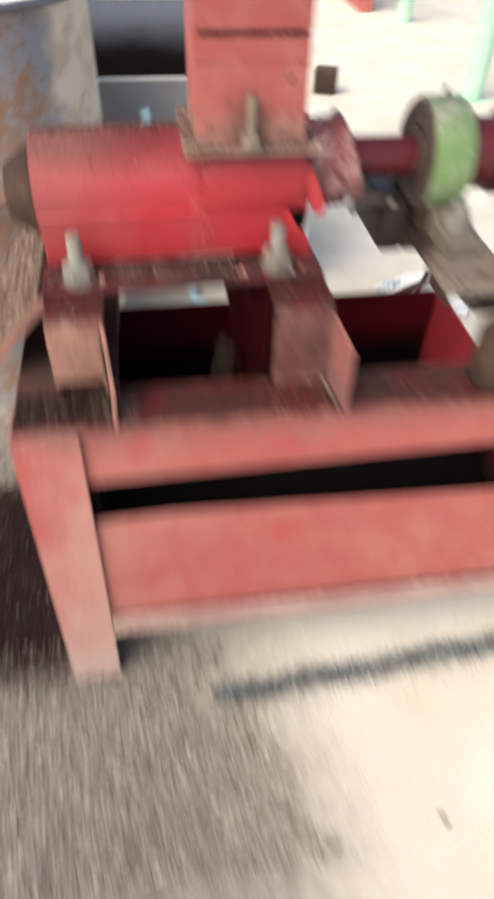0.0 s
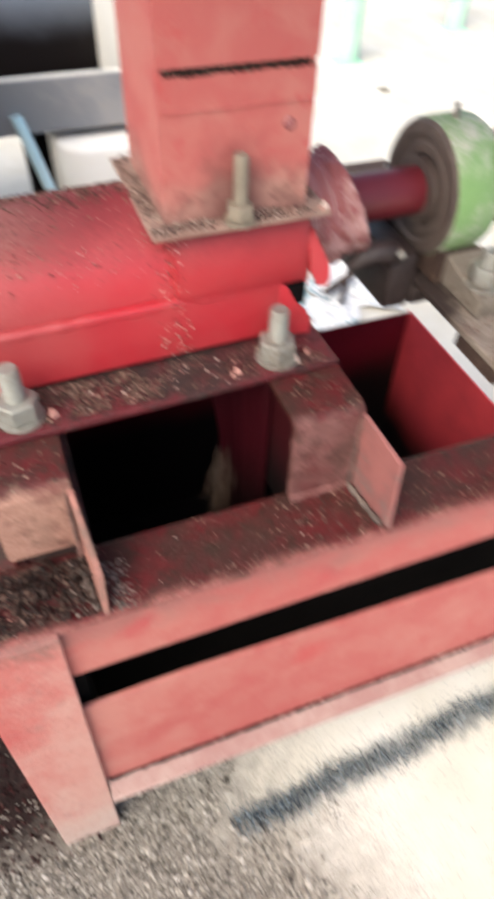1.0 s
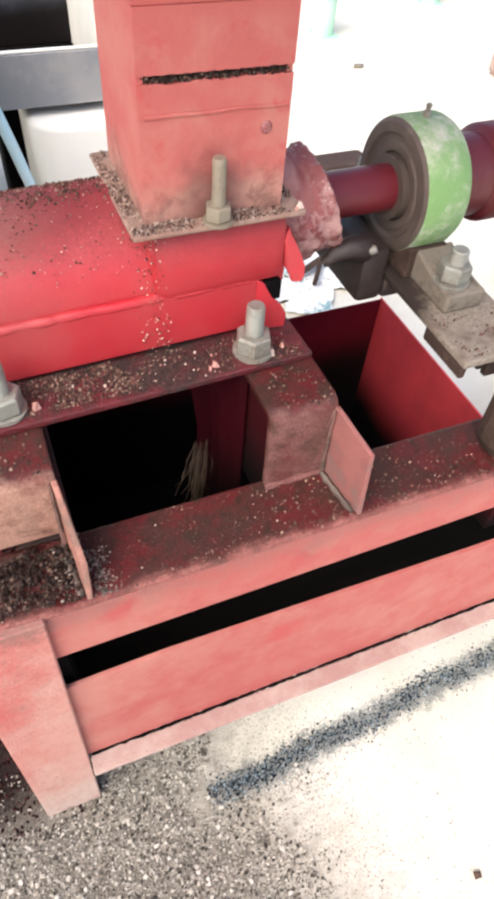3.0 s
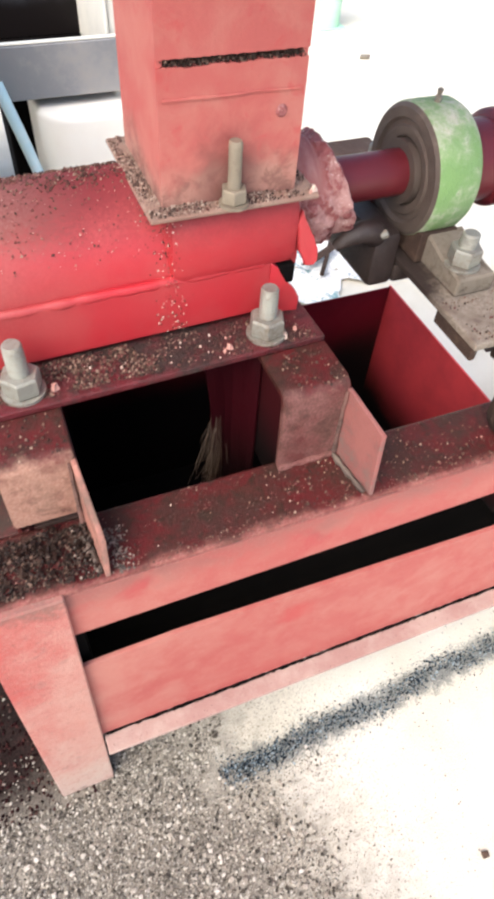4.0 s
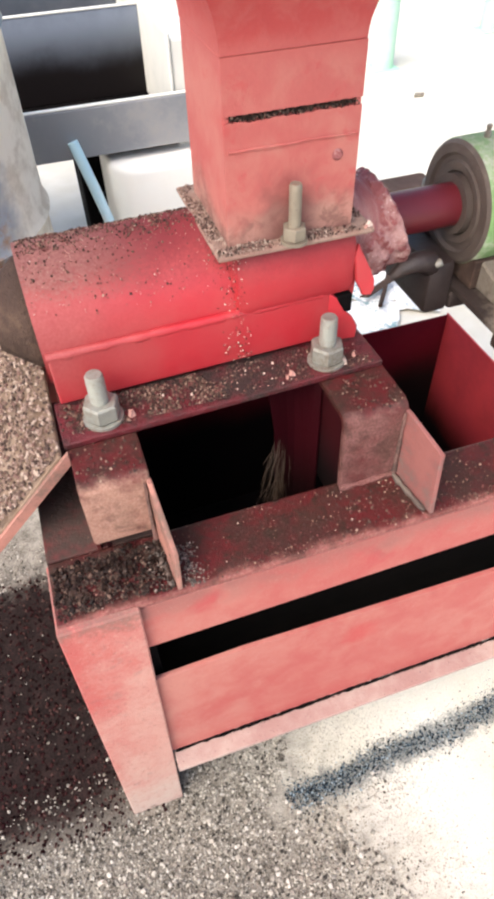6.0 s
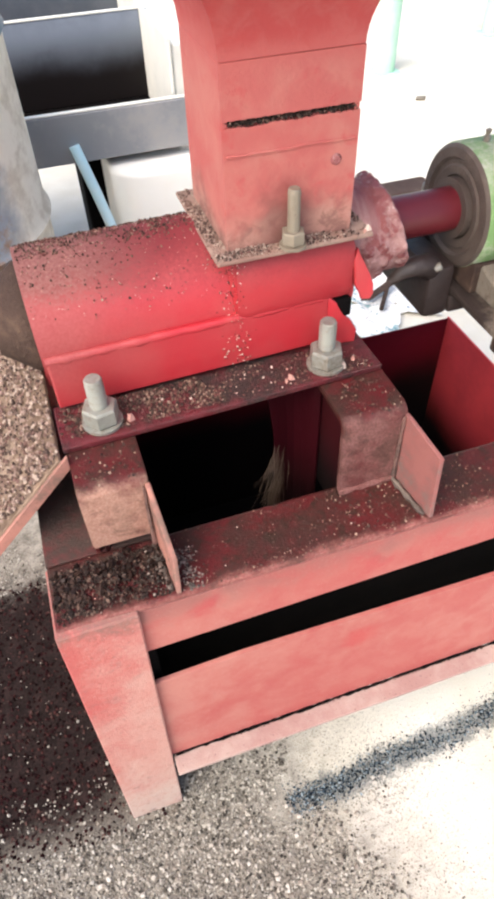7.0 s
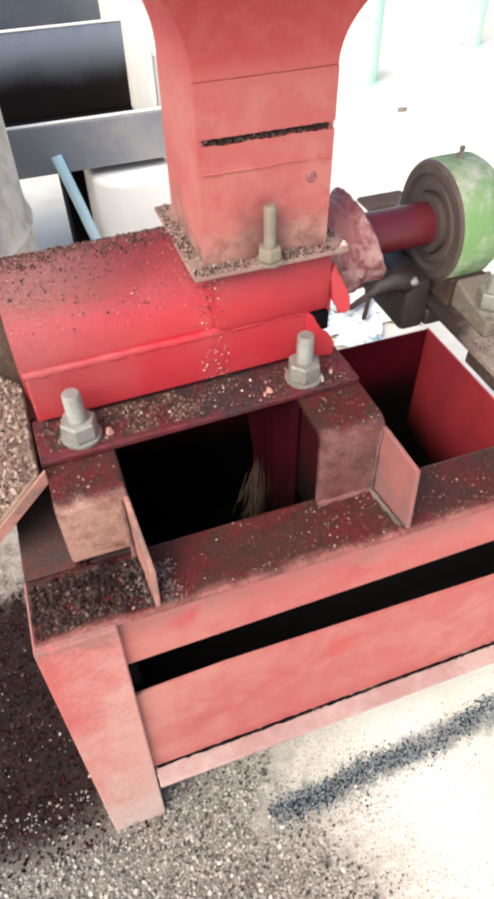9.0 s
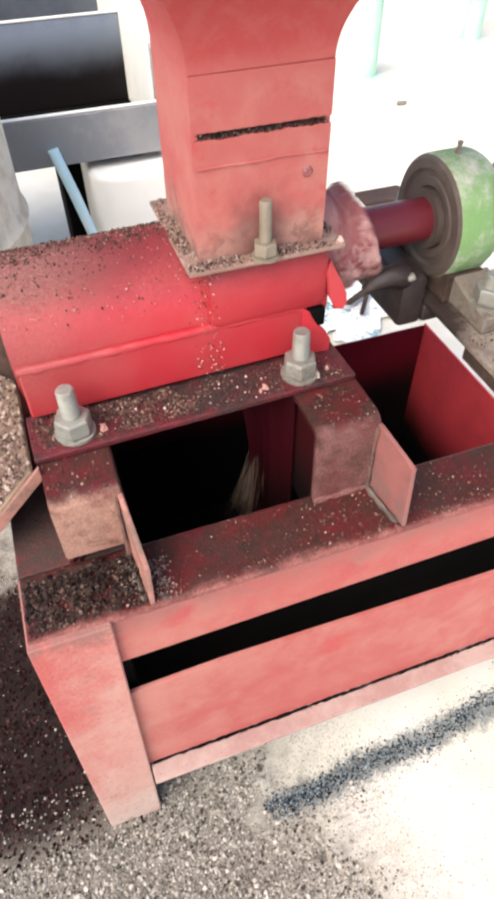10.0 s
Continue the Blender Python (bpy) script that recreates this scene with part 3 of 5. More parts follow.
def crumbs(name, places, mat, label, category, seed=3, flat=1.0):
    """Small angular bits, lying where places() puts them: x, y, z, size."""
    rnd = random.Random(seed)
    verts, faces = [], []
    for x, y, z, s in places:
        base = len(verts)
        a0 = rnd.uniform(0, 6.28)
        h = s * flat * rnd.uniform(0.45, 1.0)
        k = rnd.choice((4, 5))
        for i in range(k):
            a = a0 + 6.283 * i / k
            r = s * rnd.uniform(0.35, 0.75)
            verts.append((x + r * math.cos(a), y + r * math.sin(a), z - 0.1 * s))
        for i in range(k):
            a = a0 + 6.283 * (i + 0.4) / k
            r = s * rnd.uniform(0.2, 0.5)
            verts.append((x + r * math.cos(a), y + r * math.sin(a), z + h * rnd.uniform(0.6, 1.0)))
        for i in range(k):
            j = (i + 1) % k
            faces.append((base + i, base + j, base + k + j, base + k + i))
        faces.append(tuple(base + k + i for i in range(k)))
    me = bpy.data.meshes.new(name)
    me.from_pydata(verts, [], faces)
    me.materials.append(MAT[mat])
    return tagged(new(name, me), label, category, kind="stuff")


# ---- ground ----
bm = bmesh.new()
bmesh.ops.create_grid(bm, x_segments=2, y_segments=2, size=60)
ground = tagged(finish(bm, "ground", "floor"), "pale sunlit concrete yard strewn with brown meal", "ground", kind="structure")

# ---- the screw press ----
FT = 0.548           # top of the frame
AY, AZ = 0.238, 0.740    # shaft axis
BZ, BR = 0.714, 0.066    # barrel axis height and radius
press = empty("screw_press", "dusty red welded-steel screw oil press on an angle-iron frame", "press machine")
YAW = Matrix.Translation((0.24, AY, 0)) @ pose(0, 0, 0, 0, 0, 1.5) @ Matrix.Translation((-0.24, -AY, 0))


def angle_leg(x0, x1, y0, y1, lean, outer):
    """An upright of angle iron: a front flange and a side flange."""
    bm = bmesh.new()
    t = 0.007
    s = 1 if outer == "left" else -1
    a = x0 if s > 0 else x1
    prof = [(a, y0), (a + s * (x1 - x0), y0), (a + s * (x1 - x0), y0 + t), (a + s * t, y0 + t), (a + s * t, y1), (a, y1)]
    if s < 0:
        prof = prof[::-1]
    loops([[(x - lean, y, 0.0) for x, y in prof], [(x, y, FT - 0.001) for x, y in prof]], (True, True), bm)
    bmesh.ops.bevel(bm, geom=list(bm.edges), offset=0.0014, segments=1, affect="EDGES")
    return bm


part("leg", angle_leg(0.016, 0.091, -0.007, 0.07, 0.014, "left"), "leg", press, "pale dusty red angle-iron leg")
part("leg", angle_leg(1.38, 1.455, -0.007, 0.07, -0.014, "right"), "leg", press)
part("leg", angle_leg(0.016, 0.091, 0.47, 0.40, 0.014, "left"), "red_dusty", press)
part("leg", angle_leg(1.38, 1.455, 0.47, 0.40, -0.014, "right"), "red_dusty", press)

# front beam: angle iron with a wide top flange
bm = plate([(0.030, 0.0004, 0.462), (1.43, 0.0004, 0.487), (1.43, 0.0004, FT - 0.0085), (0.030, 0.0004, FT - 0.0085)], 0.0076, (0, 1, 0))
part("front_beam", bm, "panel", press, "dusty pink-red face of the upper beam")
bm = box(0.017, 1.455, -0.0010, 0.072, FT - 0.008, FT + 0.0005, bevel=0.0036)
part("beam_flange", bm, "beam_top", press, "grimy dark red beam top strewn with crumbs")
part("cross_member", box(0.017, 0.134, 0.0725, 0.30, FT - 0.008, FT, bevel=0.0015), "red_grimy", press, "grimy dark red cross member")
part("cross_member", box(0.017, 0.024, 0.073, 0.40, 0.476, FT - 0.009, bevel=0.0015), "red_dusty", press)
part("cross_member", box(1.38, 1.455, 0.0725, 0.46, FT - 0.008, FT, bevel=0.0015), "red_grimy", press)
part("lower_panel", plate([(0.030, 0.0010, 0.172), (1.43, 0.0010, 0.172), (1.43, 0.0010, 0.352), (0.55, 0.0010, 0.379), (0.19, 0.0010, 0.392), (0.030, 0.0010, 0.386)], 0.005, (0, 1, 0)), "panel", press, "dusty pink-red lower side panel")
part("sill_ledge", box(0.0835, 1.379, -0.0255, 0.0006, 0.1650, 0.1710, bevel=0.0016), "red_pale", press, "dust-coated lower ledge of the angle iron")
seam = random.Random(41)
pts = [(0.086 + 0.006 * k, -0.0004 + seam.uniform(-0.0008, 0.0008), 0.1722 + seam.uniform(-0.0006, 0.0006)) for k in range(215)]
part("panel_seam", tube(pts, [0.0021 + seam.uniform(-0.0008, 0.0010) for _ in pts], 6), "black", press, "dark crumb-filled joint")
part("rear_beam", box(0.093, 0.676, 0.430, 0.438, 0.32, 0.400, bevel=0.002), "red_grimy", press)

# trough inside the frame
T0, T1, TB, TZ = 0.094, 0.680, 0.420, 0.426
# the trough's inner shade is part of these two walls' colour
part("trough_wall", box(T1, T1 + 0.003, 0.077, TB + 0.0035, 0.12, TZ + 0.010, bevel=0.0006), "shaded_red", press, "bright red trough wall, shade painted black below")
part("trough_wall", box(T0 - 0.004, T1 - 0.0002, TB, TB + 0.003, 0.116, TZ + 0.008, bevel=0.0006), "shaded_dark_red", press, "dark red back wall of the trough, shade painted black below")
# left and front walls and floor are painted black as shade
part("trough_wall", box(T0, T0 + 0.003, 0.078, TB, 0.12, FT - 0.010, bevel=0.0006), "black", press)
part("trough_wall", box(T0, 1.37, 0.0725, 0.0765, 0.12, FT - 0.0085, bevel=0.0), "black", press, "front trough wall painted black for the shade inside")
# upright's red is dimmed and blackened for the slot's shade
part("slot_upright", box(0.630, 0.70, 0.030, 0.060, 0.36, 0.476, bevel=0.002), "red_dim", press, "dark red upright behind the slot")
# added plate, painted black to keep the slot's end in shade
part("slot_end_blank", box(0.060, 0.0965, 0.014, 0.072, 0.16, FT - 0.0085, bevel=0.0), "black", press, "added black plate for the shade at the slot end")
part("trough_floor", box(T0 - 0.006, T1 + 0.006, 0.068, TB + 0.008, 0.112, 0.1205, bevel=0.0006), "black", press, "trough bottom painted black for the shade inside")


def bent_plate(x0, x1, thick, radius, back, base):
    """A plate that comes forward level and bends down towards the beam."""
    top, front = 0.6455, 0.064
    outer, inner = [], []
    for k in range(7):
        a = radians(90 * k / 6)
        c, d = radius * (1 - math.sin(a)), radius * (1 - math.cos(a))
        outer.append((front + c, top - d))
        r = radius - thick
        inner.append((front + radius - r * math.sin(a), top - radius + r * math.cos(a)))
    prof = [(back, top)] + outer + [(front - 0.002, base), (front + thick - 0.002, base)] + inner[::-1] + [(back, top - thick)]
    bm = loops([[(x, y, z) for y, z in prof] for x in (x0, x1)], (True, True))
    bmesh.ops.bevel(bm, geom=[e for e in bm.edges if abs(e.verts[0].co.x - e.verts[1].co.x) < 1e-6], offset=0.0012, segments=2, affect="EDGES")
    return bm


def lumpy(points, radii, seed):
    """A smeared, uneven bead."""
    r = random.Random(seed)
    bm = tube(points, radii, 10)
    for v in bm.verts:
        v.co += Vector((r.uniform(-1, 1), r.uniform(-1, 1), r.uniform(-0.4, 0.8))) * 0.0007
    return bm


def bracket(x0, x1, lean, nose, paint, plate_paint, base):
    """A bent support plate, open on one side, with a flared gusset welded to the other."""
    b = part("bracket", bent_plate(x0, x1, 0.007, 0.012, 0.20, base), paint, press, "oily grimy red bent-steel support bracket", True)
    # cheek's dark colour holds the shade of the bracket's open side
    part("cheek", box(x0 + 0.010, x0 + 0.014, 0.072, 0.198, FT - 0.06, 0.6380, bevel=0.0006), "cheek", b, "inner cheek plate with its shade painted dark")
    g = x1 - 0.0048
    part("gusset", plate([(g + lean, 0.001, FT + 0.001), (g + lean * 1.5, 0.012, nose), (g + 0.001, 0.058, 0.6370), (g + 0.001, 0.066, 0.6370), (g + 0.001, 0.066, FT + 0.001)], 0.0048, (1, 0, 0)), plate_paint, b, "dusty pink-red gusset plate")
    ys = [0.062 - 0.0062 * k for k in range(10)]
    part("weld", lumpy([(g - 0.003 + lean * (0.062 - y) / 0.061, y, FT + 0.002) for y in ys], [0.0020 + 0.0008 * (k % 3) for k in range(10)], 3), "grime", b, "lumpy grease-caked weld bead", True)
    zs = [FT + 0.004 + 0.0105 * k for k in range(9)]
    part("weld", lumpy([(g - 0.001, 0.0615, z) for z in zs], [0.0026 - 0.0002 * k for k in range(9)], 4), "rubbed_dark", b, "grease smeared in the corner", True)
    if base < FT + 0.01:
        n_steps = int((x1 - x0) / 0.008) + 1
        part("weld", lumpy([(x0 + 0.008 * k, 0.0610, FT + 0.0018) for k in range(n_steps)], [0.0026 + 0.0012 * (k % 2) for k in range(n_steps)], 5), "bracket_dark", b, "", True)
    return b


left_bracket = bracket(0.066, 0.1285, 0.005, 0.588, "bracket", "rubbed", FT + 0.021)
bracket(0.316, 0.3835, 0.008, 0.622, "bracket_dark", "rubbed_pink", FT + 0.001)
part("cheek", box(0.0665, 0.0705, 0.070, 0.198, FT + 0.001, 0.6380, bevel=0.0006), "bracket", left_bracket, "dusty red side of the bracket")
for x0, x1 in ((0.066, 0.127), (0.316, 0.384)):
    part("bracket", box(x0, x1, 0.34, 0.418, 0.4395, 0.6455, bevel=0.004), "red_grimy", press)

# barrel: upper shell, saddle under the chute, skirt, flange plates
bm = lathe([(0.064, BR - 0.010), (0.064, BR), (0.368, BR), (0.368, BR - 0.010), (0.064, BR - 0.010)], "x", 64, (0, AY, BZ))
barrel = part("barrel", bm, "barrel", press, "bright red pressing barrel dusted with crumbs", True, YAW)
bm = box(0.243, 0.366, AY - 0.0745, AY + 0.0745, 0.707, 0.7725, bevel=0.012)
part("saddle", bm, "barrel", barrel, "", True, YAW)
part("skirt", box(0.067, 0.340, AY - 0.071, AY - 0.063, 0.6585, 0.712, bevel=0.002), "barrel", barrel, "", False, YAW)
part("skirt", box(0.067, 0.360, AY + 0.063, AY + 0.071, 0.6585, 0.712, bevel=0.002), "red", barrel, "", False, YAW)
wob = random.Random(5)
pts = [(0.066 + 0.0065 * k, AY - 0.0668 + wob.uniform(-0.0006, 0.0006), 0.7105 + wob.uniform(-0.0003, 0.0003)) for k in range(42)]
part("weld_seam", tube(pts, [0.0048 + wob.uniform(-0.0003, 0.0003) for _ in pts], 12), "barrel", barrel, "pale raised weld seam", True, YAW)
part("flange_plate", box(0.060, 0.3795, 0.119, AY - 0.06, 0.6460, 0.6530, bevel=0.0015), "oily_maroon", barrel, "grimy red bolting flange covered with crumbs", False, YAW)
part("flange_plate", box(0.060, 0.386, AY + 0.06, 0.36, 0.6460, 0.6530, bevel=0.0015), "oily_maroon", barrel, "", False, YAW)
# ragged red tab at the outlet end
part("end_tab", plate([(0.3665, AY - 0.071, 0.758), (0.372, AY - 0.073, 0.742), (0.379, AY - 0.075, 0.730), (0.3835, AY - 0.077, 0.720), (0.3840, AY - 0.078, 0.709), (0.3805, AY - 0.078, 0.703), (0.3765, AY - 0.077, 0.706), (0.373, AY - 0.076, 0.703), (0.3705, AY - 0.075, 0.713), (0.3655, AY - 0.074, 0.719), (0.3625, AY - 0.072, 0.745)], 0.006, (0, 1, 0)), "red", barrel, "ragged bright red end tab", False, YAW)
part("end_tab", plate([(0.339, AY - 0.071, 0.711), (0.347, AY - 0.0735, 0.705), (0.353, AY - 0.075, 0.690), (0.364, AY - 0.076, 0.681), (0.371, AY - 0.076, 0.668), (0.370, AY - 0.076, 0.6535), (0.338, AY - 0.071, 0.6535)], 0.006, (0, 1, 0)), "red", barrel, "torn bright red skirt end", False, YAW)
# black block stands in for the shaded gap
part("outlet_gap", box(0.346, 0.3640, AY - 0.0730, AY - 0.058, 0.686, 0.7062, bevel=0.002), "black", barrel, "black block for the shade of the gap at the barrel end", False, YAW)
bolt("flange_bolt", press, 0.104, 0.137, 0.6535, 0.706, label="dull zinc stud bolt with a hexagon nut")
bolt("flange_bolt", press, 0.329, 0.142, 0.6535, 0.706, label="dull zinc stud bolt with a hexagon nut")

# left end: choke cone and dusty discharge chute
choke = part("choke_cone", lathe([(0.030, 0.0), (0.030, 0.030), (0.060, 0.052), (0.066, 0.052), (0.066, 0.0)], "x", 40, (0, AY, BZ)), "dark", press, "dark caked outlet cone", True)
part("discharge_chute", plate([(0.060, 0.105, 0.648), (-0.14, 0.105, 0.43), (-0.14, 0.37, 0.43), (0.060, 0.37, 0.648)], 0.004, (-0.7, 0, 0.7)), "cake", press, "sloping discharge plate buried in brown meal")
part("chute_lip", plate([(0.066, 0.101, 0.640), (0.066, 0.101, 0.656), (-0.14, 0.101, 0.440), (-0.14, 0.101, 0.424)], 0.004, (0, 1, 0)), "rubbed", press, "dusty red raised edge")

# feed chute and hopper
CX0, CX1, CY0, CY1 = 0.242, 0.356, 0.171, 0.283
chute = part("feed_flange", box(0.228, 0.374, 0.156, 0.300, 0.7755, 0.7802, bevel=0.002), "flange", press, "dust-caked square flange under the feed chute")
W = 0.005
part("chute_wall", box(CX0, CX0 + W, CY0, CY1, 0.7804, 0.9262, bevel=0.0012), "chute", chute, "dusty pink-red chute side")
part("chute_wall", box(CX1 - W, CX1, CY0, CY1, 0.7804, 0.9262, bevel=0.0012), "red_dusty", chute)
part("chute_wall", box(CX0 + W, CX1 - W, CY1 - W, CY1, 0.7804, 0.9262, bevel=0.0012), "red_dusty", chute)
bm = bmesh.new()
edge = random.Random(17)
xs = [CX0 - 0.0002 + (CX1 - CX0 + 0.0004) * k / 40 for k in range(41)]
slit_low = [0.8812 + edge.uniform(-0.0006, 0.0005) + 0.0004 * math.sin(k * 0.5) for k in range(41)]
slit_high = [0.8868 + edge.uniform(-0.0003, 0.0003) for k in range(41)]
for lows, highs, name, text in (([0.7804] * 41, slit_low, "chute_front", "rubbed pink-red lower chute front"), (slit_high, [0.9262] * 41, "chute_front", "dusty pink-red upper chute front")):
    bm = bmesh.new()
    loops([[(x, CY0 - 0.0012, z0), (x, CY0 + W, z0), (x, CY0 + W, z1), (x, CY0 - 0.0012, z1)] for x, z0, z1 in zip(xs, lows, highs)], (True, True), bm)
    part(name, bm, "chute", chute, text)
part("slit_packing", box(CX0 + 0.004, CX1 - 0.004, CY0 + 0.0052, CY0 + 0.009, 0.872, 0.895, bevel=0.0), "dark", chute, "dark crumb-packed slit in the chute front")
part("weld_line", tube([(CX0 + 0.003 + 0.0072 * k, CY0 - 0.0014, 0.8605 + wob.uniform(-0.0006, 0.0006)) for k in range(16)], [0.0012 + wob.uniform(-0.0004, 0.0005) for _ in range(16)], 6), "chute", chute, "", True)
K, BEND = 0.78, 0.055


def flare(z):
    d = max(0.0, z - 0.926)
    return K * (d * d / (2 * BEND) if d < BEND else d - BEND / 2)


zs = [0.9265 + 0.0055 * k for k in range(12)] + [1.10, 1.22]
outer = [rect(CX0 - flare(z), CX1 + flare(z), CY0 - flare(z), CY1 + flare(z), z) for z in zs]
inner = [rect(CX0 - flare(z) + 0.004, CX1 + flare(z) - 0.004, CY0 - flare(z) + 0.004, CY1 + flare(z) - 0.004, z) for z in zs]
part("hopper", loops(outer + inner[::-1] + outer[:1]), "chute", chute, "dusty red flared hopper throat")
part("chute_rivet", lathe([(-0.002, 0.0), (-0.002, 0.003), (0, 0.005)], "y", 14, (CX1 - 0.018, CY0 - 0.0012, 0.845)), "red_wet", chute, "", True)
bolt("feed_flange_bolt", press, 0.298, 0.1600, 0.7805, 0.832, flats=0.0185, rod=0.0056, label="dusty stud bolt on the feed flange", metal="zinc_tan")

# shaft with rough worm collar, turning
shaft = part("shaft", lathe([(0.07, 0.0), (0.07, 0.0225), (0.566, 0.0225), (0.567, 0.034), (0.571, 0.039), (0.576, 0.0405), (0.606, 0.0405), (0.609, 0.046), (0.613, 0.048), (1.02, 0.048), (1.02, 0.0)], "x", 40), "shaft", press, "dark red greasy drive shaft", True)


def roughen(bm, least, amount):
    for v in bm.verts:
        r = math.hypot(v.co.y, v.co.z)
        if r > least:
            d = (noise.fractal(v.co * 110.0, 1.0, 2.0, 4) * 0.0034 + noise.noise(v.co * 45.0) * 0.0018) * amount
            v.co.y *= 1 + d / r
            v.co.z *= 1 + d / r
    return bm


bm = lathe([(0.360, 0.0), (0.360, 0.043)] + [(0.362 + 0.0025 * k, 0.044) for k in range(18)] + [(0.408, 0.040), (0.408, 0.0)], "x", 84)
part("worm_collar", roughen(bm, 0.036, 1.0), "red_wet", shaft, "rough oily red collar crusted with meal", True)
bm = lathe([(-0.036, 0.0455)] + [(-0.034 + 0.0025 * k, 0.0475 + 0.0015 * math.sin(k * 0.5)) for k in range(15)] + [(0.0045, 0.0495), (0.0085, 0.0505), (0.0105, 0.0485), (0.0105, 0.044), (0.002, 0.040), (0.002, 0.0235)], "x", 84)
lip = part("collar_lip", roughen(bm, 0.0405, 1.2), "red_wet", press, "slanting crusted lip of the collar", True)
lip.matrix_basis = pose(0.4205, AY, AZ, 0, -22, 0)
part("shaft_collar", lathe([(0.506, 0.0225), (0.506, 0.031), (0.520, 0.031), (0.520, 0.0225)], "x", 36), "grime", shaft, "", True)

# scraper arm between the collar and the bearing support
arm = part("scraper_arm", tube([(0.428, 0.206, 0.688), (0.440, 0.204, 0.698), (0.454, 0.203, 0.702), (0.468, 0.205, 0.699), (0.478, 0.211, 0.690), (0.486, 0.220, 0.678)], [0.005, 0.009, 0.011, 0.013, 0.013, 0.012], 14), "grease", press, "greasy dark scraper arm under the collar", True)
part("bolt_end", lathe([(0.0, 0.0), (0.0, 0.0045), (0.006, 0.0045), (0.0072, 0.0036), (0.0072, 0.0)], "x", 14), "zinc", arm, "bright worn bolt end", True, Matrix.Translation((0.474, 0.196, 0.699)) @ pose(0, 0, 0, 0, -30, -25))

# pillow-block bearing
BX0, BX1, HR = 0.510, 0.562, 0.0640
bearing = part("pillow_block", lathe([(BX0 + 0.003, HR - 0.0015), (BX0 + 0.007, HR), (BX1 - 0.007, HR), (BX1, HR - 0.004)], "x", 56, (0, AY, AZ)), "green", press, "chipped green cast-iron pillow-block bearing", True)
part("housing_face", lathe([(BX0 + 0.003, HR - 0.0015), (BX0, HR - 0.005), (BX0, HR - 0.014), (BX0 + 0.0035, HR - 0.017), (BX0 + 0.0035, HR - 0.021), (BX0 + 0.0015, HR - 0.023), (BX0 + 0.0025, 0.033), (BX0 + 0.006, 0.031), (BX0 + 0.006, 0.023)], "x", 56, (0, AY, AZ)), "grime", bearing, "brown greasy bearing face with concentric rings", True)
part("inner_ring", lathe([(BX0 + 0.006, 0.0232), (BX0 + 0.001, 0.0236), (BX0 + 0.0004, 0.0250), (BX0 + 0.0012, 0.0266), (BX0 + 0.006, 0.0270)], "x", 48, (0, AY, AZ)), "zinc", bearing, "worn bright inner ring", True)
part("housing_face", lathe([(BX1, HR - 0.004), (BX1, 0.023)], "x", 56, (0, AY, AZ)), "grime", bearing, "", True)
for side in (-1, 1):
    rings = []
    for k in range(9):
        f = k / 8
        y, zz = AY + side * (0.050 + 0.068 * f), AZ - 0.040 - 0.014 * math.sin(f * math.pi / 2)
        rings.append([(BX0 + 0.012, y, 0.6665), (BX1 + 0.004, y, 0.6665), (BX1 + 0.004, y, zz), (BX0 + 0.012, y, zz)])
    bm = loops(rings, (True, True))
    bmesh.ops.bevel(bm, geom=list(bm.edges), offset=0.002, segments=1, affect="EDGES")
    part("bearing_foot", bm, "tan", bearing, "dust-caked bearing foot")
part("bearing_foot", box(BX0 + 0.004, BX1 - 0.004, AY - 0.055, AY + 0.055, 0.6665, AZ - 0.04, bevel=0.002), "dark", bearing, "black greasy base of the bearing")
part("grease_nipple", lathe([(0.0, 0.0035), (0.006, 0.0035), (0.007, 0.002), (0.012, 0.003), (0.014, 0.0)], "z", 10, (0.535, AY + 0.002, AZ + HR - 0.001)), "zinc", bearing, "", True)
bolt("bearing_bolt", bearing, 0.539, 0.143, 0.6868, 0.722, flats=0.028, rod=0.009)
bolt("bearing_bolt", bearing, 0.539, AY + 0.092, 0.6868, 0.722, flats=0.028, rod=0.009)
support = part("bearing_support", box(0.503, 0.588, 0.052, 0.40, 0.657, 0.6655, bevel=0.002), "support", press, "dust-caked channel carrying the bearing")
part("support_web", box(0.540, 0.548, 0.07, 0.40, 0.630, 0.6568, bevel=0.002), "grease", support, "dark greasy side of the channel")
part("support_web", box(0.505, 0.512, 0.056, 0.120, 0.641, 0.6568, bevel=0.002), "dark", support)
part("support_web", box(0.549, 0.586, 0.066, 0.074, 0.622, 0.6568, bevel=0.002), "dark", support)
part("rear_pad", box(0.546, 0.615, 0.425, 0.466, 0.6570, 0.6625, bevel=0.004), "rust", support, "rusty brown pad at the rear of the support")
part("tie_block", box(0.4715, 0.5026, 0.198, 0.318, 0.634, 0.696, bevel=0.006), "grease", support, "dark greasy block under the shaft", True)
part("tie_block", box(0.5030, 0.5390, 0.198, 0.318, 0.634, 0.6566, bevel=0.004), "grease", support, "", True)
part("support_foot", box(0.545, 0.64, 0.002, 0.052, FT + 0.001, 0.640, bevel=0.018), "dark", support, "dark rounded support foot")

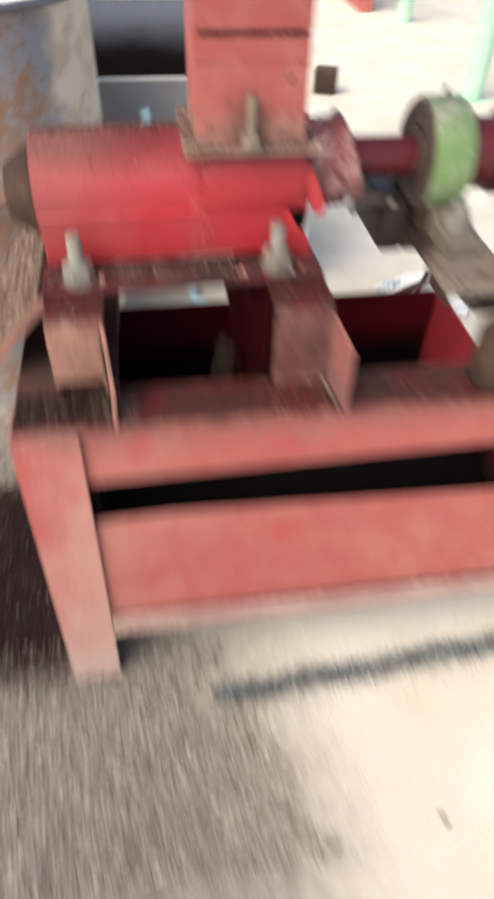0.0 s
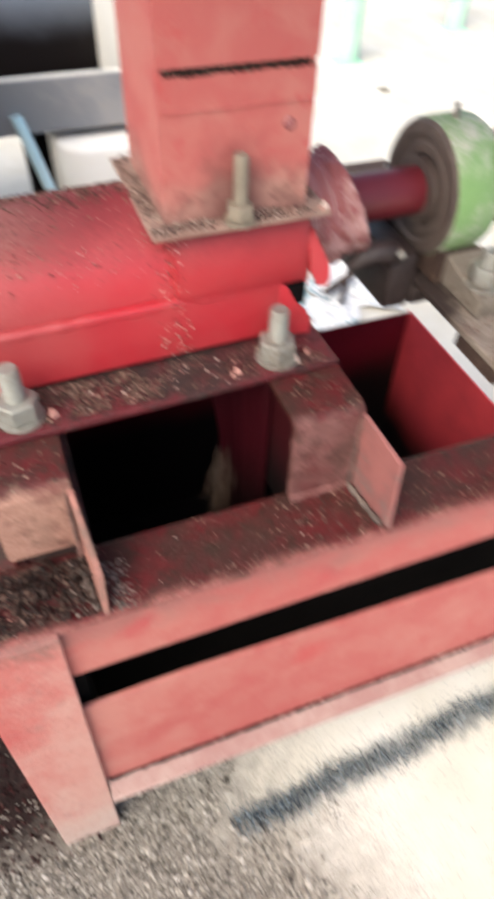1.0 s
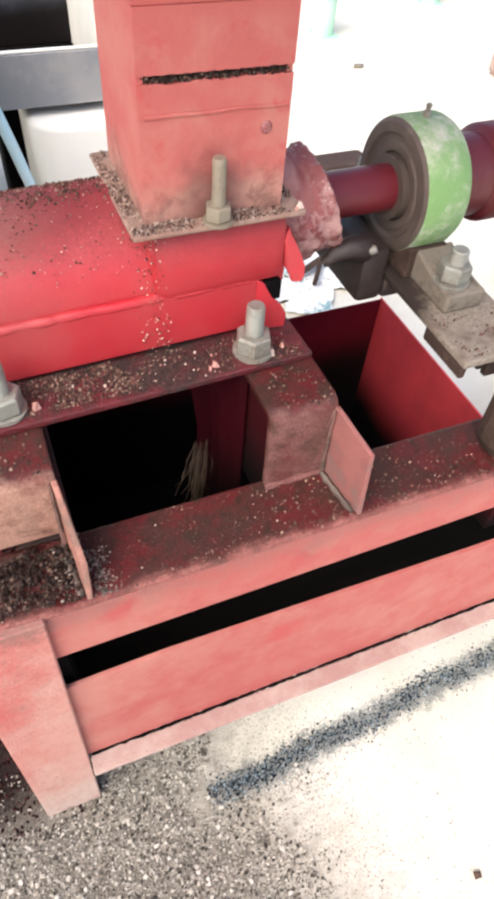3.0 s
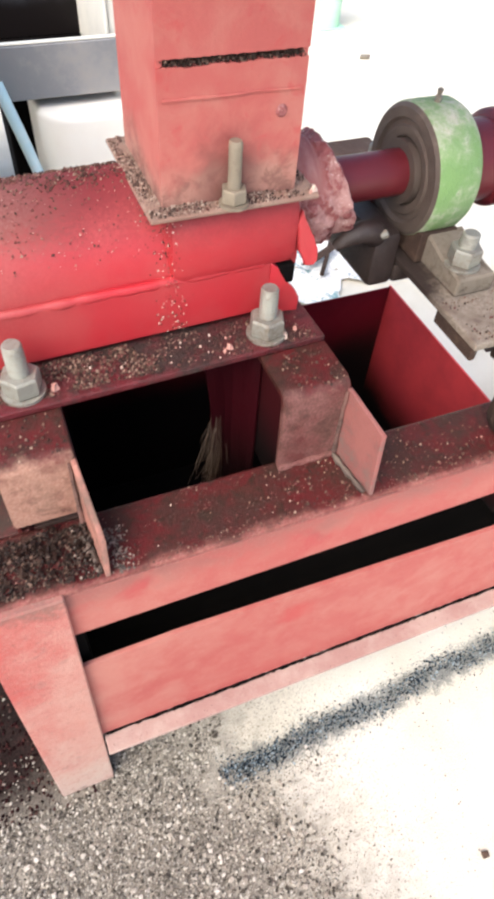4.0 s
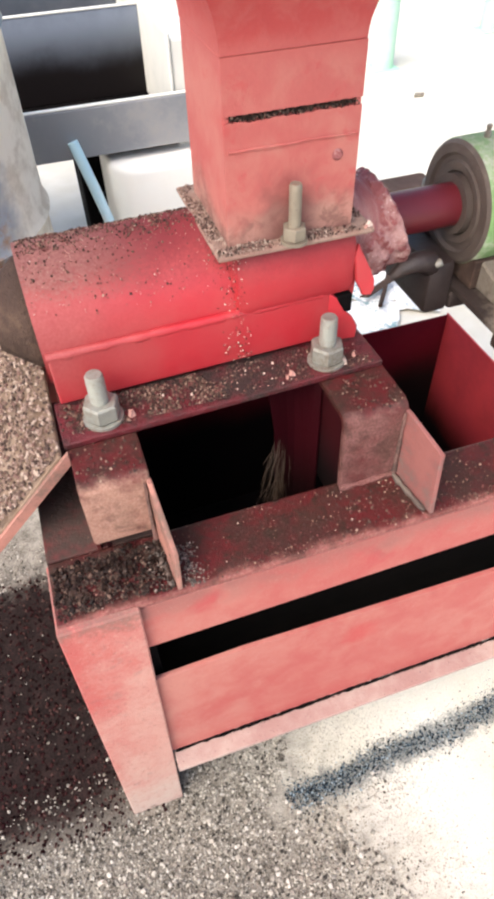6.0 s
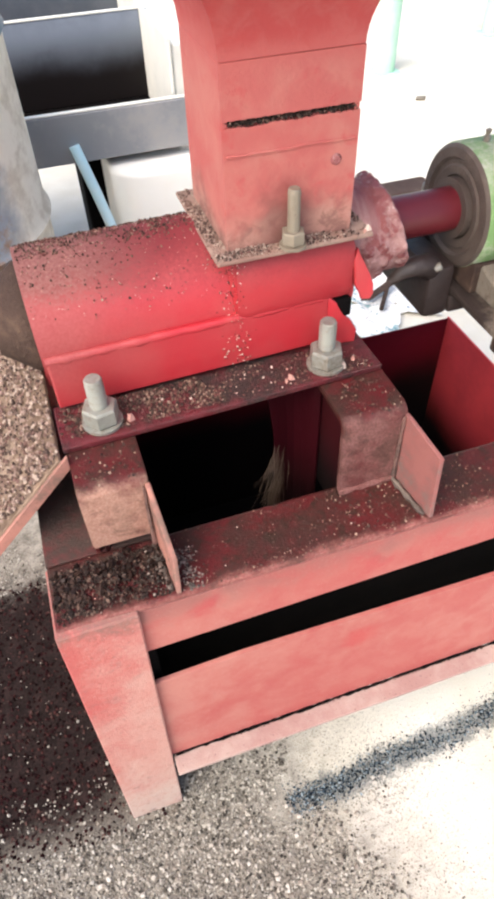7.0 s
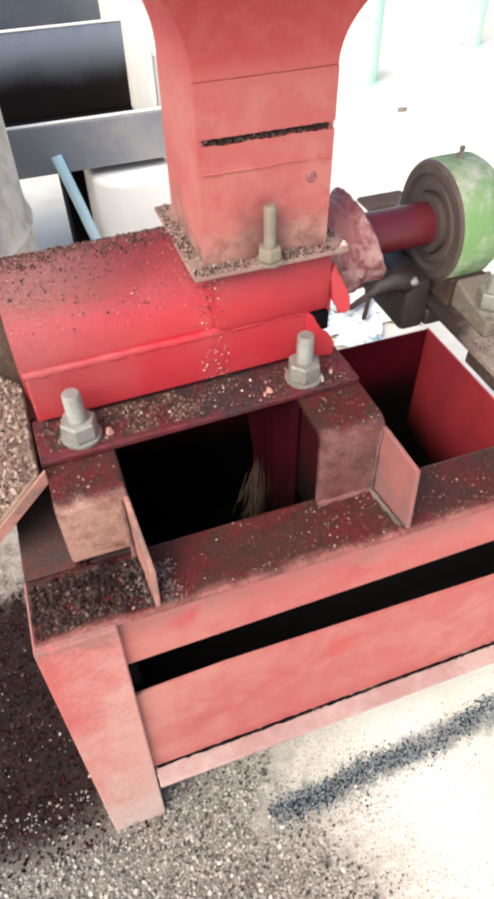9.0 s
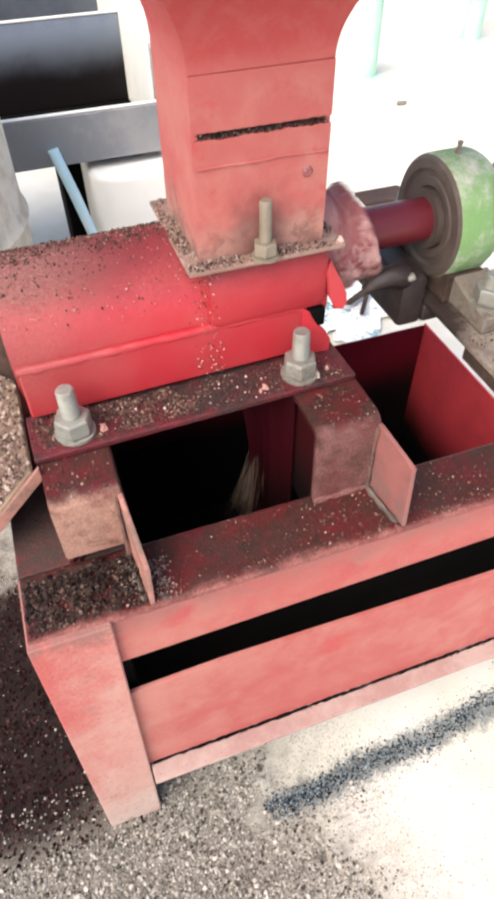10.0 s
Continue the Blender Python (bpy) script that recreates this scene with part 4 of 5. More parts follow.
# oily meal trickling through the opening: stiff strands that sway
strands = []
rs = random.Random(11)
bm = bmesh.new()
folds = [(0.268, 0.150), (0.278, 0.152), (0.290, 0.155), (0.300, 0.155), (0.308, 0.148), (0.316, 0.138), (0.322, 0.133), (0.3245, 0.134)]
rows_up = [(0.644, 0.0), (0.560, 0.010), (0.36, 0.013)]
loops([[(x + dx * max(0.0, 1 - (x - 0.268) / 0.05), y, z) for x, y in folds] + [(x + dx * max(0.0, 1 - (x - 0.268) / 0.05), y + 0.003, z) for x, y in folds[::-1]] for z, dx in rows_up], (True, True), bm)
# the opening's dimness is painted into the guide sheet, blackest low down
part("inner_skirt", bm, "shaded_guide", press, "dark red inner guide sheet, shade painted black below")
for k in range(64):
    dx, dy = rs.gauss(-0.004, 0.0042), rs.uniform(-0.008, 0.006)
    length = rs.uniform(0.025, 0.085)
    bend = rs.uniform(-0.006, 0.004)
    pts = [(dx * (0.5 + 0.8 * f) + bend * f * f + rs.uniform(-0.0006, 0.0006), dy * f, -length * f) for f in [i / 11 for i in range(12)]]
    rad = [rs.uniform(0.00012, 0.00036) * (0.3 + 1.0 * math.sin(math.pi * (i + 0.6) / 12.5)) for i in range(12)]
    st = tagged(finish(tube(pts, rad, 5), "meal_strand", "flow", None, "", True), "brown oily strand of meal falling into the trough", "meal", "falling meal strands")
    st.matrix_basis = pose(0.273 + 0.7 * dx, 0.112 + 0.3 * dy, 0.590 - rs.uniform(0, 0.080))
    strands.append(st)

# ---- crumbs lying on the machine ----
rc = random.Random(21)


def scatter(count, x0, x1, y0, y1, z, s0, s1, thick=None):
    out = []
    while len(out) < count:
        x, y = rc.uniform(x0, x1), rc.uniform(y0, y1)
        if thick and rc.random() > thick(x, y):
            continue
        zz = z(x, y) if callable(z) else z
        out.append((x, y, zz, s0 * (s1 / s0) ** (rc.random() ** 2)))
    return out


def clot(x, y):
    return max(0.0, 0.5 + 1.1 * noise.noise(Vector((x * 55, y * 55, 0.3))))


places = scatter(1700, 0.02, 0.70, 0.002, 0.070, FT + 0.0006, 0.0006, 0.0022, clot)
places += scatter(700, 0.20, 0.377, 0.122, 0.168, 0.6533, 0.0006, 0.0020, clot)
places += scatter(110, 0.30, 0.384, 0.008, 0.060, FT + 0.001, 0.0010, 0.0030)
places += scatter(80, 0.42, 0.52, 0.006, 0.050, FT + 0.001, 0.0010, 0.0030)
places += scatter(1300, 0.064, 0.375, 0.124, 0.168, 0.6535, 0.0009, 0.0028, lambda x, y: clot(x, y) * (1.0 if x < 0.21 else 0.35))
places += scatter(1200, 0.068, 0.22, 0.124, 0.167, 0.6538, 0.0012, 0.0036, clot)
places += scatter(110, 0.068, 0.126, 0.066, 0.117, 0.6458, 0.0008, 0.0028)
places += scatter(160, 0.318, 0.382, 0.066, 0.117, 0.6458, 0.0008, 0.0030, clot)


def on_barrel(x, y):
    return BZ + math.sqrt(max(1e-6, (BR + 0.0006) ** 2 - (y - AY - 0.0262 * (x - 0.24)) ** 2))


places += scatter(900, 0.068, 0.225, AY - 0.060, AY + 0.045, on_barrel, 0.0007, 0.0024, lambda x, y: (0.12 + max(0, (y - AY + 0.03) / 0.05)) * (1.2 - (x - 0.06) * 4))
places += scatter(900, 0.066, 0.235, AY - 0.015, AY + 0.05, on_barrel, 0.0008, 0.0026, lambda x, y: clot(x, y) * (1.2 - (x - 0.06) * 3))
places += scatter(420, 0.068, 0.24, AY - 0.0645, AY + 0.04, on_barrel, 0.0006, 0.0018)
places += scatter(70, 0.228, 0.256, AY - 0.064, AY - 0.03, on_barrel, 0.0008, 0.0022)
joint = [(0.244 + rc.gauss(0, 0.007), 0.1640 + rc.uniform(-0.001, 0.0003), rc.uniform(0.658, 0.770), rc.uniform(0.0006, 0.0016)) for _ in range(150)]
flange_dust = scatter(1500, 0.230, 0.372, 0.1575, 0.1698, lambda x, y: 0.7803 + 0.20 * max(0.0, y - 0.160) * max(0.0, 0.5 + noise.noise(Vector((x * 50, y * 50, 4)))), 0.0007, 0.0026, clot)
flange_dust += scatter(1000, 0.229, 0.2418, 0.158, 0.298, 0.7803, 0.0007, 0.0026, clot)
flange_dust += scatter(420, 0.357, 0.372, 0.158, 0.298, 0.7803, 0.0007, 0.0026, clot)
places += scatter(90, 0.230, 0.372, 0.157, 0.1695, 0.7804, 0.0010, 0.0030)
slit_bits = [(rc.uniform(0.244, 0.354), 0.1706 + rc.uniform(0.0, 0.003), 0.8806 + 0.0050 * rc.random() ** 1.5, rc.uniform(0.0007, 0.0021)) for _ in range(330)]
places += scatter(900, 0.09, 0.72, -0.0032, 0.0006, 0.1712, 0.0008, 0.0024, clot)
places += scatter(90, 0.09, 0.72, -0.024, -0.004, 0.1711, 0.0006, 0.0016)
places += scatter(420, 0.15, 0.62, 0.0005, 0.010, FT + 0.0006, 0.0007, 0.0020, clot)
places += scatter(200, 0.506, 0.585, 0.055, 0.118, 0.666, 0.0008, 0.0026, clot)
MAT["black_crumbs"] = crumb_material("dark_brown_crumbs", [(0.035, 0.022, 0.018), (0.055, 0.036, 0.028), (0.02, 0.014, 0.012), (0.085, 0.055, 0.043), (0.03, 0.019, 0.016), (0.16, 0.10, 0.075), (0.04, 0.026, 0.02)])
pile = scatter(1900, 0.02, 0.128, 0.004, 0.060, lambda x, y: FT + 0.001 + 0.010 * max(0, 1 - abs(x - 0.085) / 0.06) * (0.5 + noise.noise(Vector((x * 60, y * 60, 2)))) , 0.0010, 0.0038)
smear = [(0.1435 + rc.gauss(0, 0.006) + 0.12 * (0.03 - y), y, FT + 0.0004, rc.uniform(0.0010, 0.0036)) for y in [rc.uniform(0.002, 0.050) for _ in range(230)]]
smear += [(rc.uniform(0.108, 0.126), rc.uniform(0.006, 0.056), FT + rc.uniform(0.001, 0.010), rc.uniform(0.0012, 0.0030)) for _ in range(60)]
MAT["pasty"] = crumb_material("grey_tan_paste_bits", [(0.15, 0.12, 0.10), (0.10, 0.086, 0.074), (0.20, 0.155, 0.13), (0.06, 0.052, 0.046), (0.27, 0.21, 0.175)])
crumbs("paste_bits", smear, "pasty", "grey-tan paste crumbled along the gusset foot", "paste", seed=17, flat=0.5)
crumbs("slit_crumbs", slit_bits, "black_crumbs", "dark crumbs packed in the chute slit", "crumbs", seed=16)
crumbs("meal_pile", pile, "black_crumbs", "dark oily crumbs heaped on the frame corner", "crumbs", seed=12)
lumps = scatter(330, 0.020, 0.126, 0.012, 0.062, lambda x, y: FT + 0.001 + 0.012 * max(0.0, 1 - abs(x - 0.09) / 0.05) * max(0.0, 0.45 + noise.noise(Vector((x * 70, y * 70, 9)))), 0.0024, 0.0078, lambda x, y: 0.15 + 0.85 * clot(x, y) * (1.0 if y > 0.03 else 0.5))
crumbs("cake_lumps", lumps, "wet_dark", "glossy dark lumps of press cake against the bracket", "crumbs", seed=14)
places += joint[60:]
crumbs("meal_crumbs", places, "crumbs", "loose brown crumbs of press meal lying on the machine", "crumbs")
pale = [(0.128, 0.131, 0.654, 0.0075), (0.289, 0.134, 0.654, 0.0065), (0.283, 0.130, 0.654, 0.0045), (0.344, 0.133, 0.654, 0.006), (0.358, 0.140, 0.654, 0.005), (0.347, 0.153, 0.654, 0.005), (0.370, 0.162, 0.7806, 0.006), (0.366, 0.159, 0.7806, 0.0035)]
pale += scatter(160, 0.068, 0.25, AY - 0.0645, AY + 0.03, on_barrel, 0.0005, 0.0013)
pale += scatter(45, 0.13, 0.38, 0.124, 0.16, 0.6538, 0.0010, 0.0030)
pale += scatter(35, 0.05, 0.60, 0.004, 0.068, FT + 0.001, 0.0008, 0.0020)
pale += joint[:60]
MAT["pale"] = crumb_material("pale_kernel_bits", [(0.62, 0.48, 0.40), (0.50, 0.27, 0.22), (0.52, 0.40, 0.33)])
crumbs("kernel_bits", pale, "pale", "pale pink kernel fragments among the crumbs", "crumbs", seed=8)
# meal heaped on the discharge plate
places = []
for _ in range(4200):
    f, y = rc.random(), rc.uniform(0.106, 0.36)
    x = 0.058 - 0.19 * f
    places.append((x, y, 0.652 - 0.2065 * f + 0.004 + 0.012 * max(0, noise.noise(Vector((x * 30, y * 30, 7)))), rc.uniform(0.0012, 0.0042)))
MAT["meal"] = crumb_material("pinkish_brown_meal", [(0.22, 0.145, 0.115), (0.32, 0.225, 0.18), (0.12, 0.078, 0.062), (0.45, 0.35, 0.28), (0.18, 0.105, 0.085), (0.07, 0.045, 0.037)])
crumbs("flange_dust", flange_dust, "meal", "fine tan meal dust caked on the feed flange", "dust", seed=15)
crumbs("discharged_meal", places, "meal", "tan crumbly meal heaped on the discharge plate", "meal", seed=4)

# ---- grit on the floor ----
places = []
while len(places) < 34000:
    x, y = rc.uniform(-0.42, 0.45), rc.uniform(-0.32, 0.55)
    e = (x - 0.25) + (0.36 if y < 0 else 0.5) * (y + 0.02) + 0.16 * noise.noise(Vector((x * 12, y * 12, 0)))
    p = 1.0 / (1.0 + math.exp(min(30.0, e / 0.024)))
    near = 1.0 if y < 0.2 else 0.25
    if x < 0.03 and -0.015 < y < 0.44 and rc.random() < (0.90 if y < 0.07 else 0.98):
        continue
    if rc.random() < p * near:
        places.append((x, y, 0.0005, 0.0019 * (3.2 ** (rc.random() ** 2.6)) * (1.0 if e < 0.0 else 0.5)))
for _ in range(330):
    x, y = rc.uniform(-0.25, 0.36), rc.uniform(-0.30, 0.02)
    if (x - 0.25) + 0.36 * (y + 0.02) + 0.16 * noise.noise(Vector((x * 12, y * 12, 0))) < 0.03:
        places.append((x, y, 0.0008, rc.uniform(0.0035, 0.0065)))
for _ in range(5200):
    x, y = rc.uniform(0.0, 0.75), rc.uniform(-0.32, -0.01)
    e = (x - 0.25) + 0.36 * (y + 0.02) + 0.16 * noise.noise(Vector((x * 12, y * 12, 0)))
    if 0.0 < e and rc.random() < math.exp(-e / 0.085):
        places.append((x, y, 0.0003, rc.uniform(0.0008, 0.0024)))
crumbs("floor_grit", places, "grit", "grey-brown meal and grit strewn over concrete", "grit", seed=5, flat=0.8)
flakes = []
while len(flakes) < 420:
    x, y = rc.uniform(-0.32, 0.36), rc.uniform(-0.31, -0.03)
    e = (x - 0.25) + 0.36 * (y + 0.02) + 0.16 * noise.noise(Vector((x * 12, y * 12, 0)))
    if e < 0.04 and rc.random() < max(0.0, 0.25 + noise.noise(Vector((x * 20, y * 20, 6)))):
        flakes.append((x, y, 0.0022, rc.uniform(0.003, 0.0085)))
MAT["flake"] = crumb_material("pale_husk_flakes", [(0.46, 0.41, 0.34), (0.36, 0.32, 0.265), (0.56, 0.51, 0.44), (0.28, 0.24, 0.195)])
crumbs("husk_flakes", flakes, "flake", "pale flat husk flakes among the grit", "flakes", seed=18, flat=0.3)
places = []
for k in range(12500):
    x = 0.222 + 0.78 * rc.random() ** 1.35
    wide = 0.0095 if k % 3 else 0.024
    y = -0.064 + 0.06 * (x - 0.25) + rc.gauss(0, wide) + 0.016 * noise.noise(Vector((x * 9, 0, 3)))
    if rc.random() < min(1.0, (x - 0.205) / 0.05) * (0.62 + 0.6 * noise.noise(Vector((x * 22, y * 30, 5)))):
        places.append((x, y, 0.0005, (0.0011 if k % 3 else 0.0007) * (3.4 ** (rc.random() ** 2))))
crumbs("dark_grit_line", places, "char", "thin trail of blue-black grit on concrete", "grit", seed=6)
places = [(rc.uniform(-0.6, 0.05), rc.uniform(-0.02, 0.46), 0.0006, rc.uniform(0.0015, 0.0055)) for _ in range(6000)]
crumbs("dark_floor_crumbs", places, "oily", "maroon-black crumbs on the floor beside the leg", "crumbs", seed=9)

# ---- around the press ----
m = MAT["drum"]
n, l = m.node_tree.nodes, m.node_tree.links
old = n["Principled BSDF"].inputs["Base Color"].links[0].from_socket
sep = n.new("ShaderNodeSeparateXYZ")
l.new(n.new("ShaderNodeTexCoord").outputs["Object"], sep.inputs[0])
# colour turns cream towards the drum's right side, with an uneven edge
cream_side = math_node(n, l, "ADD", sep.outputs[0], math_node(n, l, "MULTIPLY", noise_node(n, l, 7, 4), 0.12))
l.new(mix(n, l, ramp(n, l, cream_side, 0.075, 0.115), old, mix(n, l, ramp(n, l, noise_node(n, l, 16, 6, 0.65), 0.42, 0.64), (0.74, 0.67, 0.55), (0.55, 0.47, 0.36))), n["Principled BSDF"].inputs["Base Color"])
drum = empty("oil_drum", "rusty blue-grey open steel drum, cream towards its right side", "drum")
DX, DY = -0.137, 0.95
bm = lathe([(0.0, 0.0), (0.0, 0.245), (0.22, 0.245), (0.235, 0.253), (0.25, 0.245), (0.48, 0.245), (0.495, 0.253), (0.51, 0.245), (0.792, 0.245), (0.792, 0.238), (0.03, 0.238), (0.03, 0.0)], "z", 64, (DX, DY, 0))
part("drum_shell", bm, "drum", drum, "", True)
for a0, z0, z1, bulge in ((262, 0.585, 0.675, 0.0), (274, 0.600, 0.700, 0.016)):
    mark = bmesh.new()
    for k in range(2 if bulge else 1):
        pts = []
        for i in range(9):
            f = i / 8
            a = radians(a0 + (bulge * 340 * math.sin(math.pi * f) if k else 0.6 * math.sin(7 * f)))
            pts.append((DX + 0.2462 * math.cos(a), DY + 0.2462 * math.sin(a), (z0 + (z1 - z0) * f) if not k else (z1 - 0.045 + 0.045 * f)))
        tube(pts, [0.0062 + 0.0012 * math.sin(5 * i) for i in range(9)], 8, mark)
    part("paint_mark", mark, "cream", drum, "hand-brushed cream paint stroke", True)
part("rim", lathe([(0.787, 0.247), (0.794, 0.252), (0.802, 0.247), (0.797, 0.240), (0.789, 0.238), (0.787, 0.247)], "z", 64, (DX, DY, 0)), "steel", drum, "bare steel rolled rim", True)
# white disc added below the rim for the pale inside
part("drum_disc", lathe([(0.755, 0.0), (0.755, 0.236)], "z", 48, (DX, DY, 0)), "white", drum, "white disc inside the drum", True)

tank = empty("steel_tank", "blue-grey sheet-steel settling tank with open compartments", "tank")
X0, X1 = -0.60, 0.431
part("front_rim", box(X0, X1 + 0.11, 1.19, 1.20, 0.458, 0.5605, bevel=0.003), "steel_pale", tank, "blue-grey outer rim plate")
part("rim_edge", box(X0, X1 + 0.11, 1.191, 1.204, 0.561, 0.564, bevel=0.0008), "cream", tank, "worn bright steel edge")
part("compartment_wall", box(X0, X1, 1.2045, 1.212, 0.473, 0.560, bevel=0.002), "steel", tank)
# far inner wall has the compartment's shade painted on, near-black low down
part("compartment_wall", box(X0, X1, 1.50, 1.507, 0.473, 0.664, bevel=0.002), "shaded_steel", tank, "blue-grey inner wall")
part("rim_edge", box(X0, X1 + 0.02, 1.498, 1.509, 0.6645, 0.6685, bevel=0.0008), "cream", tank, "worn bright steel edge")
part("compartment_wall", box(X1, X1 + 0.007, 1.213, 1.80, 0.473, 0.672, bevel=0.002), "cream", tank, "pale end wall")
part("end_channel", box(X1 + 0.008, X1 + 0.075, 1.22, 1.80, 0.40, 0.660, bevel=0.006), "cream", tank, "pale painted end channel")
part("compartment_wall", box(X0, X1, 1.80, 1.807, 0.473, 0.672, bevel=0.002), "steel", tank)
part("tank_floor", box(X0, X1, 1.213, 1.80, 0.465, 0.472, bevel=0.002), "black", tank, "black tank bottom")
for x, y in ((-0.55, 1.25), (0.37, 1.66), (-0.55, 1.75), (0.37, 1.75)):
    part("tank_leg", box(x - 0.02, x + 0.02, y - 0.02, y + 0.02, 0.0, 0.464, bevel=0.003), "steel", tank)

# light blue hose hanging from the tank
hose = [(0.196, 1.180, 0.500), (0.204, 1.172, 0.470), (0.222, 1.166, 0.40), (0.246, 1.150, 0.30), (0.262, 1.104, 0.18), (0.284, 1.103, 0.06), (0.296, 1.105, 0.016), (0.325, 1.07, 0.013), (0.38, 1.01, 0.013)]
tagged(finish(tube(hose, 0.012, 14), "hose", "blue", None, "", True), "light blue plastic hose hanging from the tank", "hose")

# white plastic container under the tank rim
can = empty("plastic_container", "white rounded plastic container on the floor", "container")
def rounded_rect(x0, x1, y0, y1, r, inset, z):
    out = []
    for cx, cy, a0 in ((x1 - r, y1 - r, 0), (x0 + r, y1 - r, 90), (x0 + r, y0 + r, 180), (x1 - r, y0 + r, 270)):
        for k in range(9):
            a = radians(a0 + 90 * k / 8)
            out.append((cx + (r - inset) * math.cos(a), cy + (r - inset) * math.sin(a), z))
    return out


steps = [(0.004, 0.0), (0.0, 0.006), (0.0, 0.20), (0.002, 0.21), (0.0, 0.22), (0.0, 0.424), (0.002, 0.431), (0.007, 0.4365), (0.014, 0.4385)]
part("body", loops([rounded_rect(0.264, 0.64, 1.135, 1.42, 0.07, inset, z) for inset, z in steps], (True, True)), "white", can, "", True)
part("cap", lathe([(0.4388, 0.0), (0.4388, 0.03), (0.4428, 0.028), (0.4428, 0.0)], "z", 24, (0.52, 1.30, 0)), "white", can)

# black block added for the shade between hose and container
gap_shade = empty("gap_shade_block", "black block added for the shade under the steel tank", "box")
part("body", box(0.215, 0.36, 1.43, 1.62, 0.0, 0.445, bevel=0.01), "black", gap_shade)
part("lid", box(0.212, 0.363, 1.427, 1.623, 0.4455, 0.457, bevel=0.004), "black", gap_shade)

# posts, red trestle and scraps out in the bright yard
def post(x, y, r, h):
    p = empty("mint_post", "mint green painted steel post", "post", "yard posts")
    part("shaft_tube", lathe([(0.006, 0.0), (0.006, r), (h, r), (h, 0.0)], "z", 24, (x, y, 0)), "mint", p, "", True)
    part("base_plate", box(x - 1.25 * r, x + 1.25 * r, y - 1.25 * r, y + 1.25 * r, 0.0, 0.006, bevel=0.001), "mint", p)


post(1.82, 2.80, 0.052, 2.2)
post(2.62, 3.12, 0.048, 2.2)
post(1.97, 4.35, 0.045, 2.4)
crate = empty("red_crate", "faded red steel crate standing in the yard", "crate")
part("body", box(2.335, 2.60, 1.98, 2.20, 0.02, 0.125, bevel=0.008), "red_pale", crate)
part("skid", box(2.35, 2.40, 1.98, 2.20, 0.0, 0.02, bevel=0.003), "red_pale", crate)
part("skid", box(2.53, 2.58, 1.98, 2.20, 0.0, 0.02, bevel=0.003), "red_pale", crate)
part("lid", box(2.33, 2.605, 1.975, 2.205, 0.1255, 0.137, bevel=0.004), "red_pale", crate)
tagged(finish(box(1.74, 1.84, 4.62, 5.0, 0.0, 0.5, bevel=0.01), "red_box", "red_dusty"), "faded red steel box in the yard", "box")
tagged(finish(box(-0.055, 0.055, -0.045, 0.045, 0.0, 0.11, bevel=0.008, turn=pose(1.11, 2.95, 0, 0, 0, -20)), "iron_block", "dark"), "dark iron block standing on the concrete", "scrap iron")
tagged(finish(plate([(1.77, 2.39, 0.004), (1.81, 2.38, 0.004), (1.83, 2.405, 0.005), (1.79, 2.42, 0.004)], 0.006, (0, 0, 1)), "dry_leaf", "zinc_tan"), "small dark dry leaf on concrete", "leaf")
tagged(finish(plate([(0.529, -0.296, 0.001), (0.539, -0.297, 0.001), (0.541, -0.289, 0.001), (0.531, -0.287, 0.001)], 0.004, (0, 0, 1)), "pebble", "dark"), "small black pebble on pale concrete", "pebble")


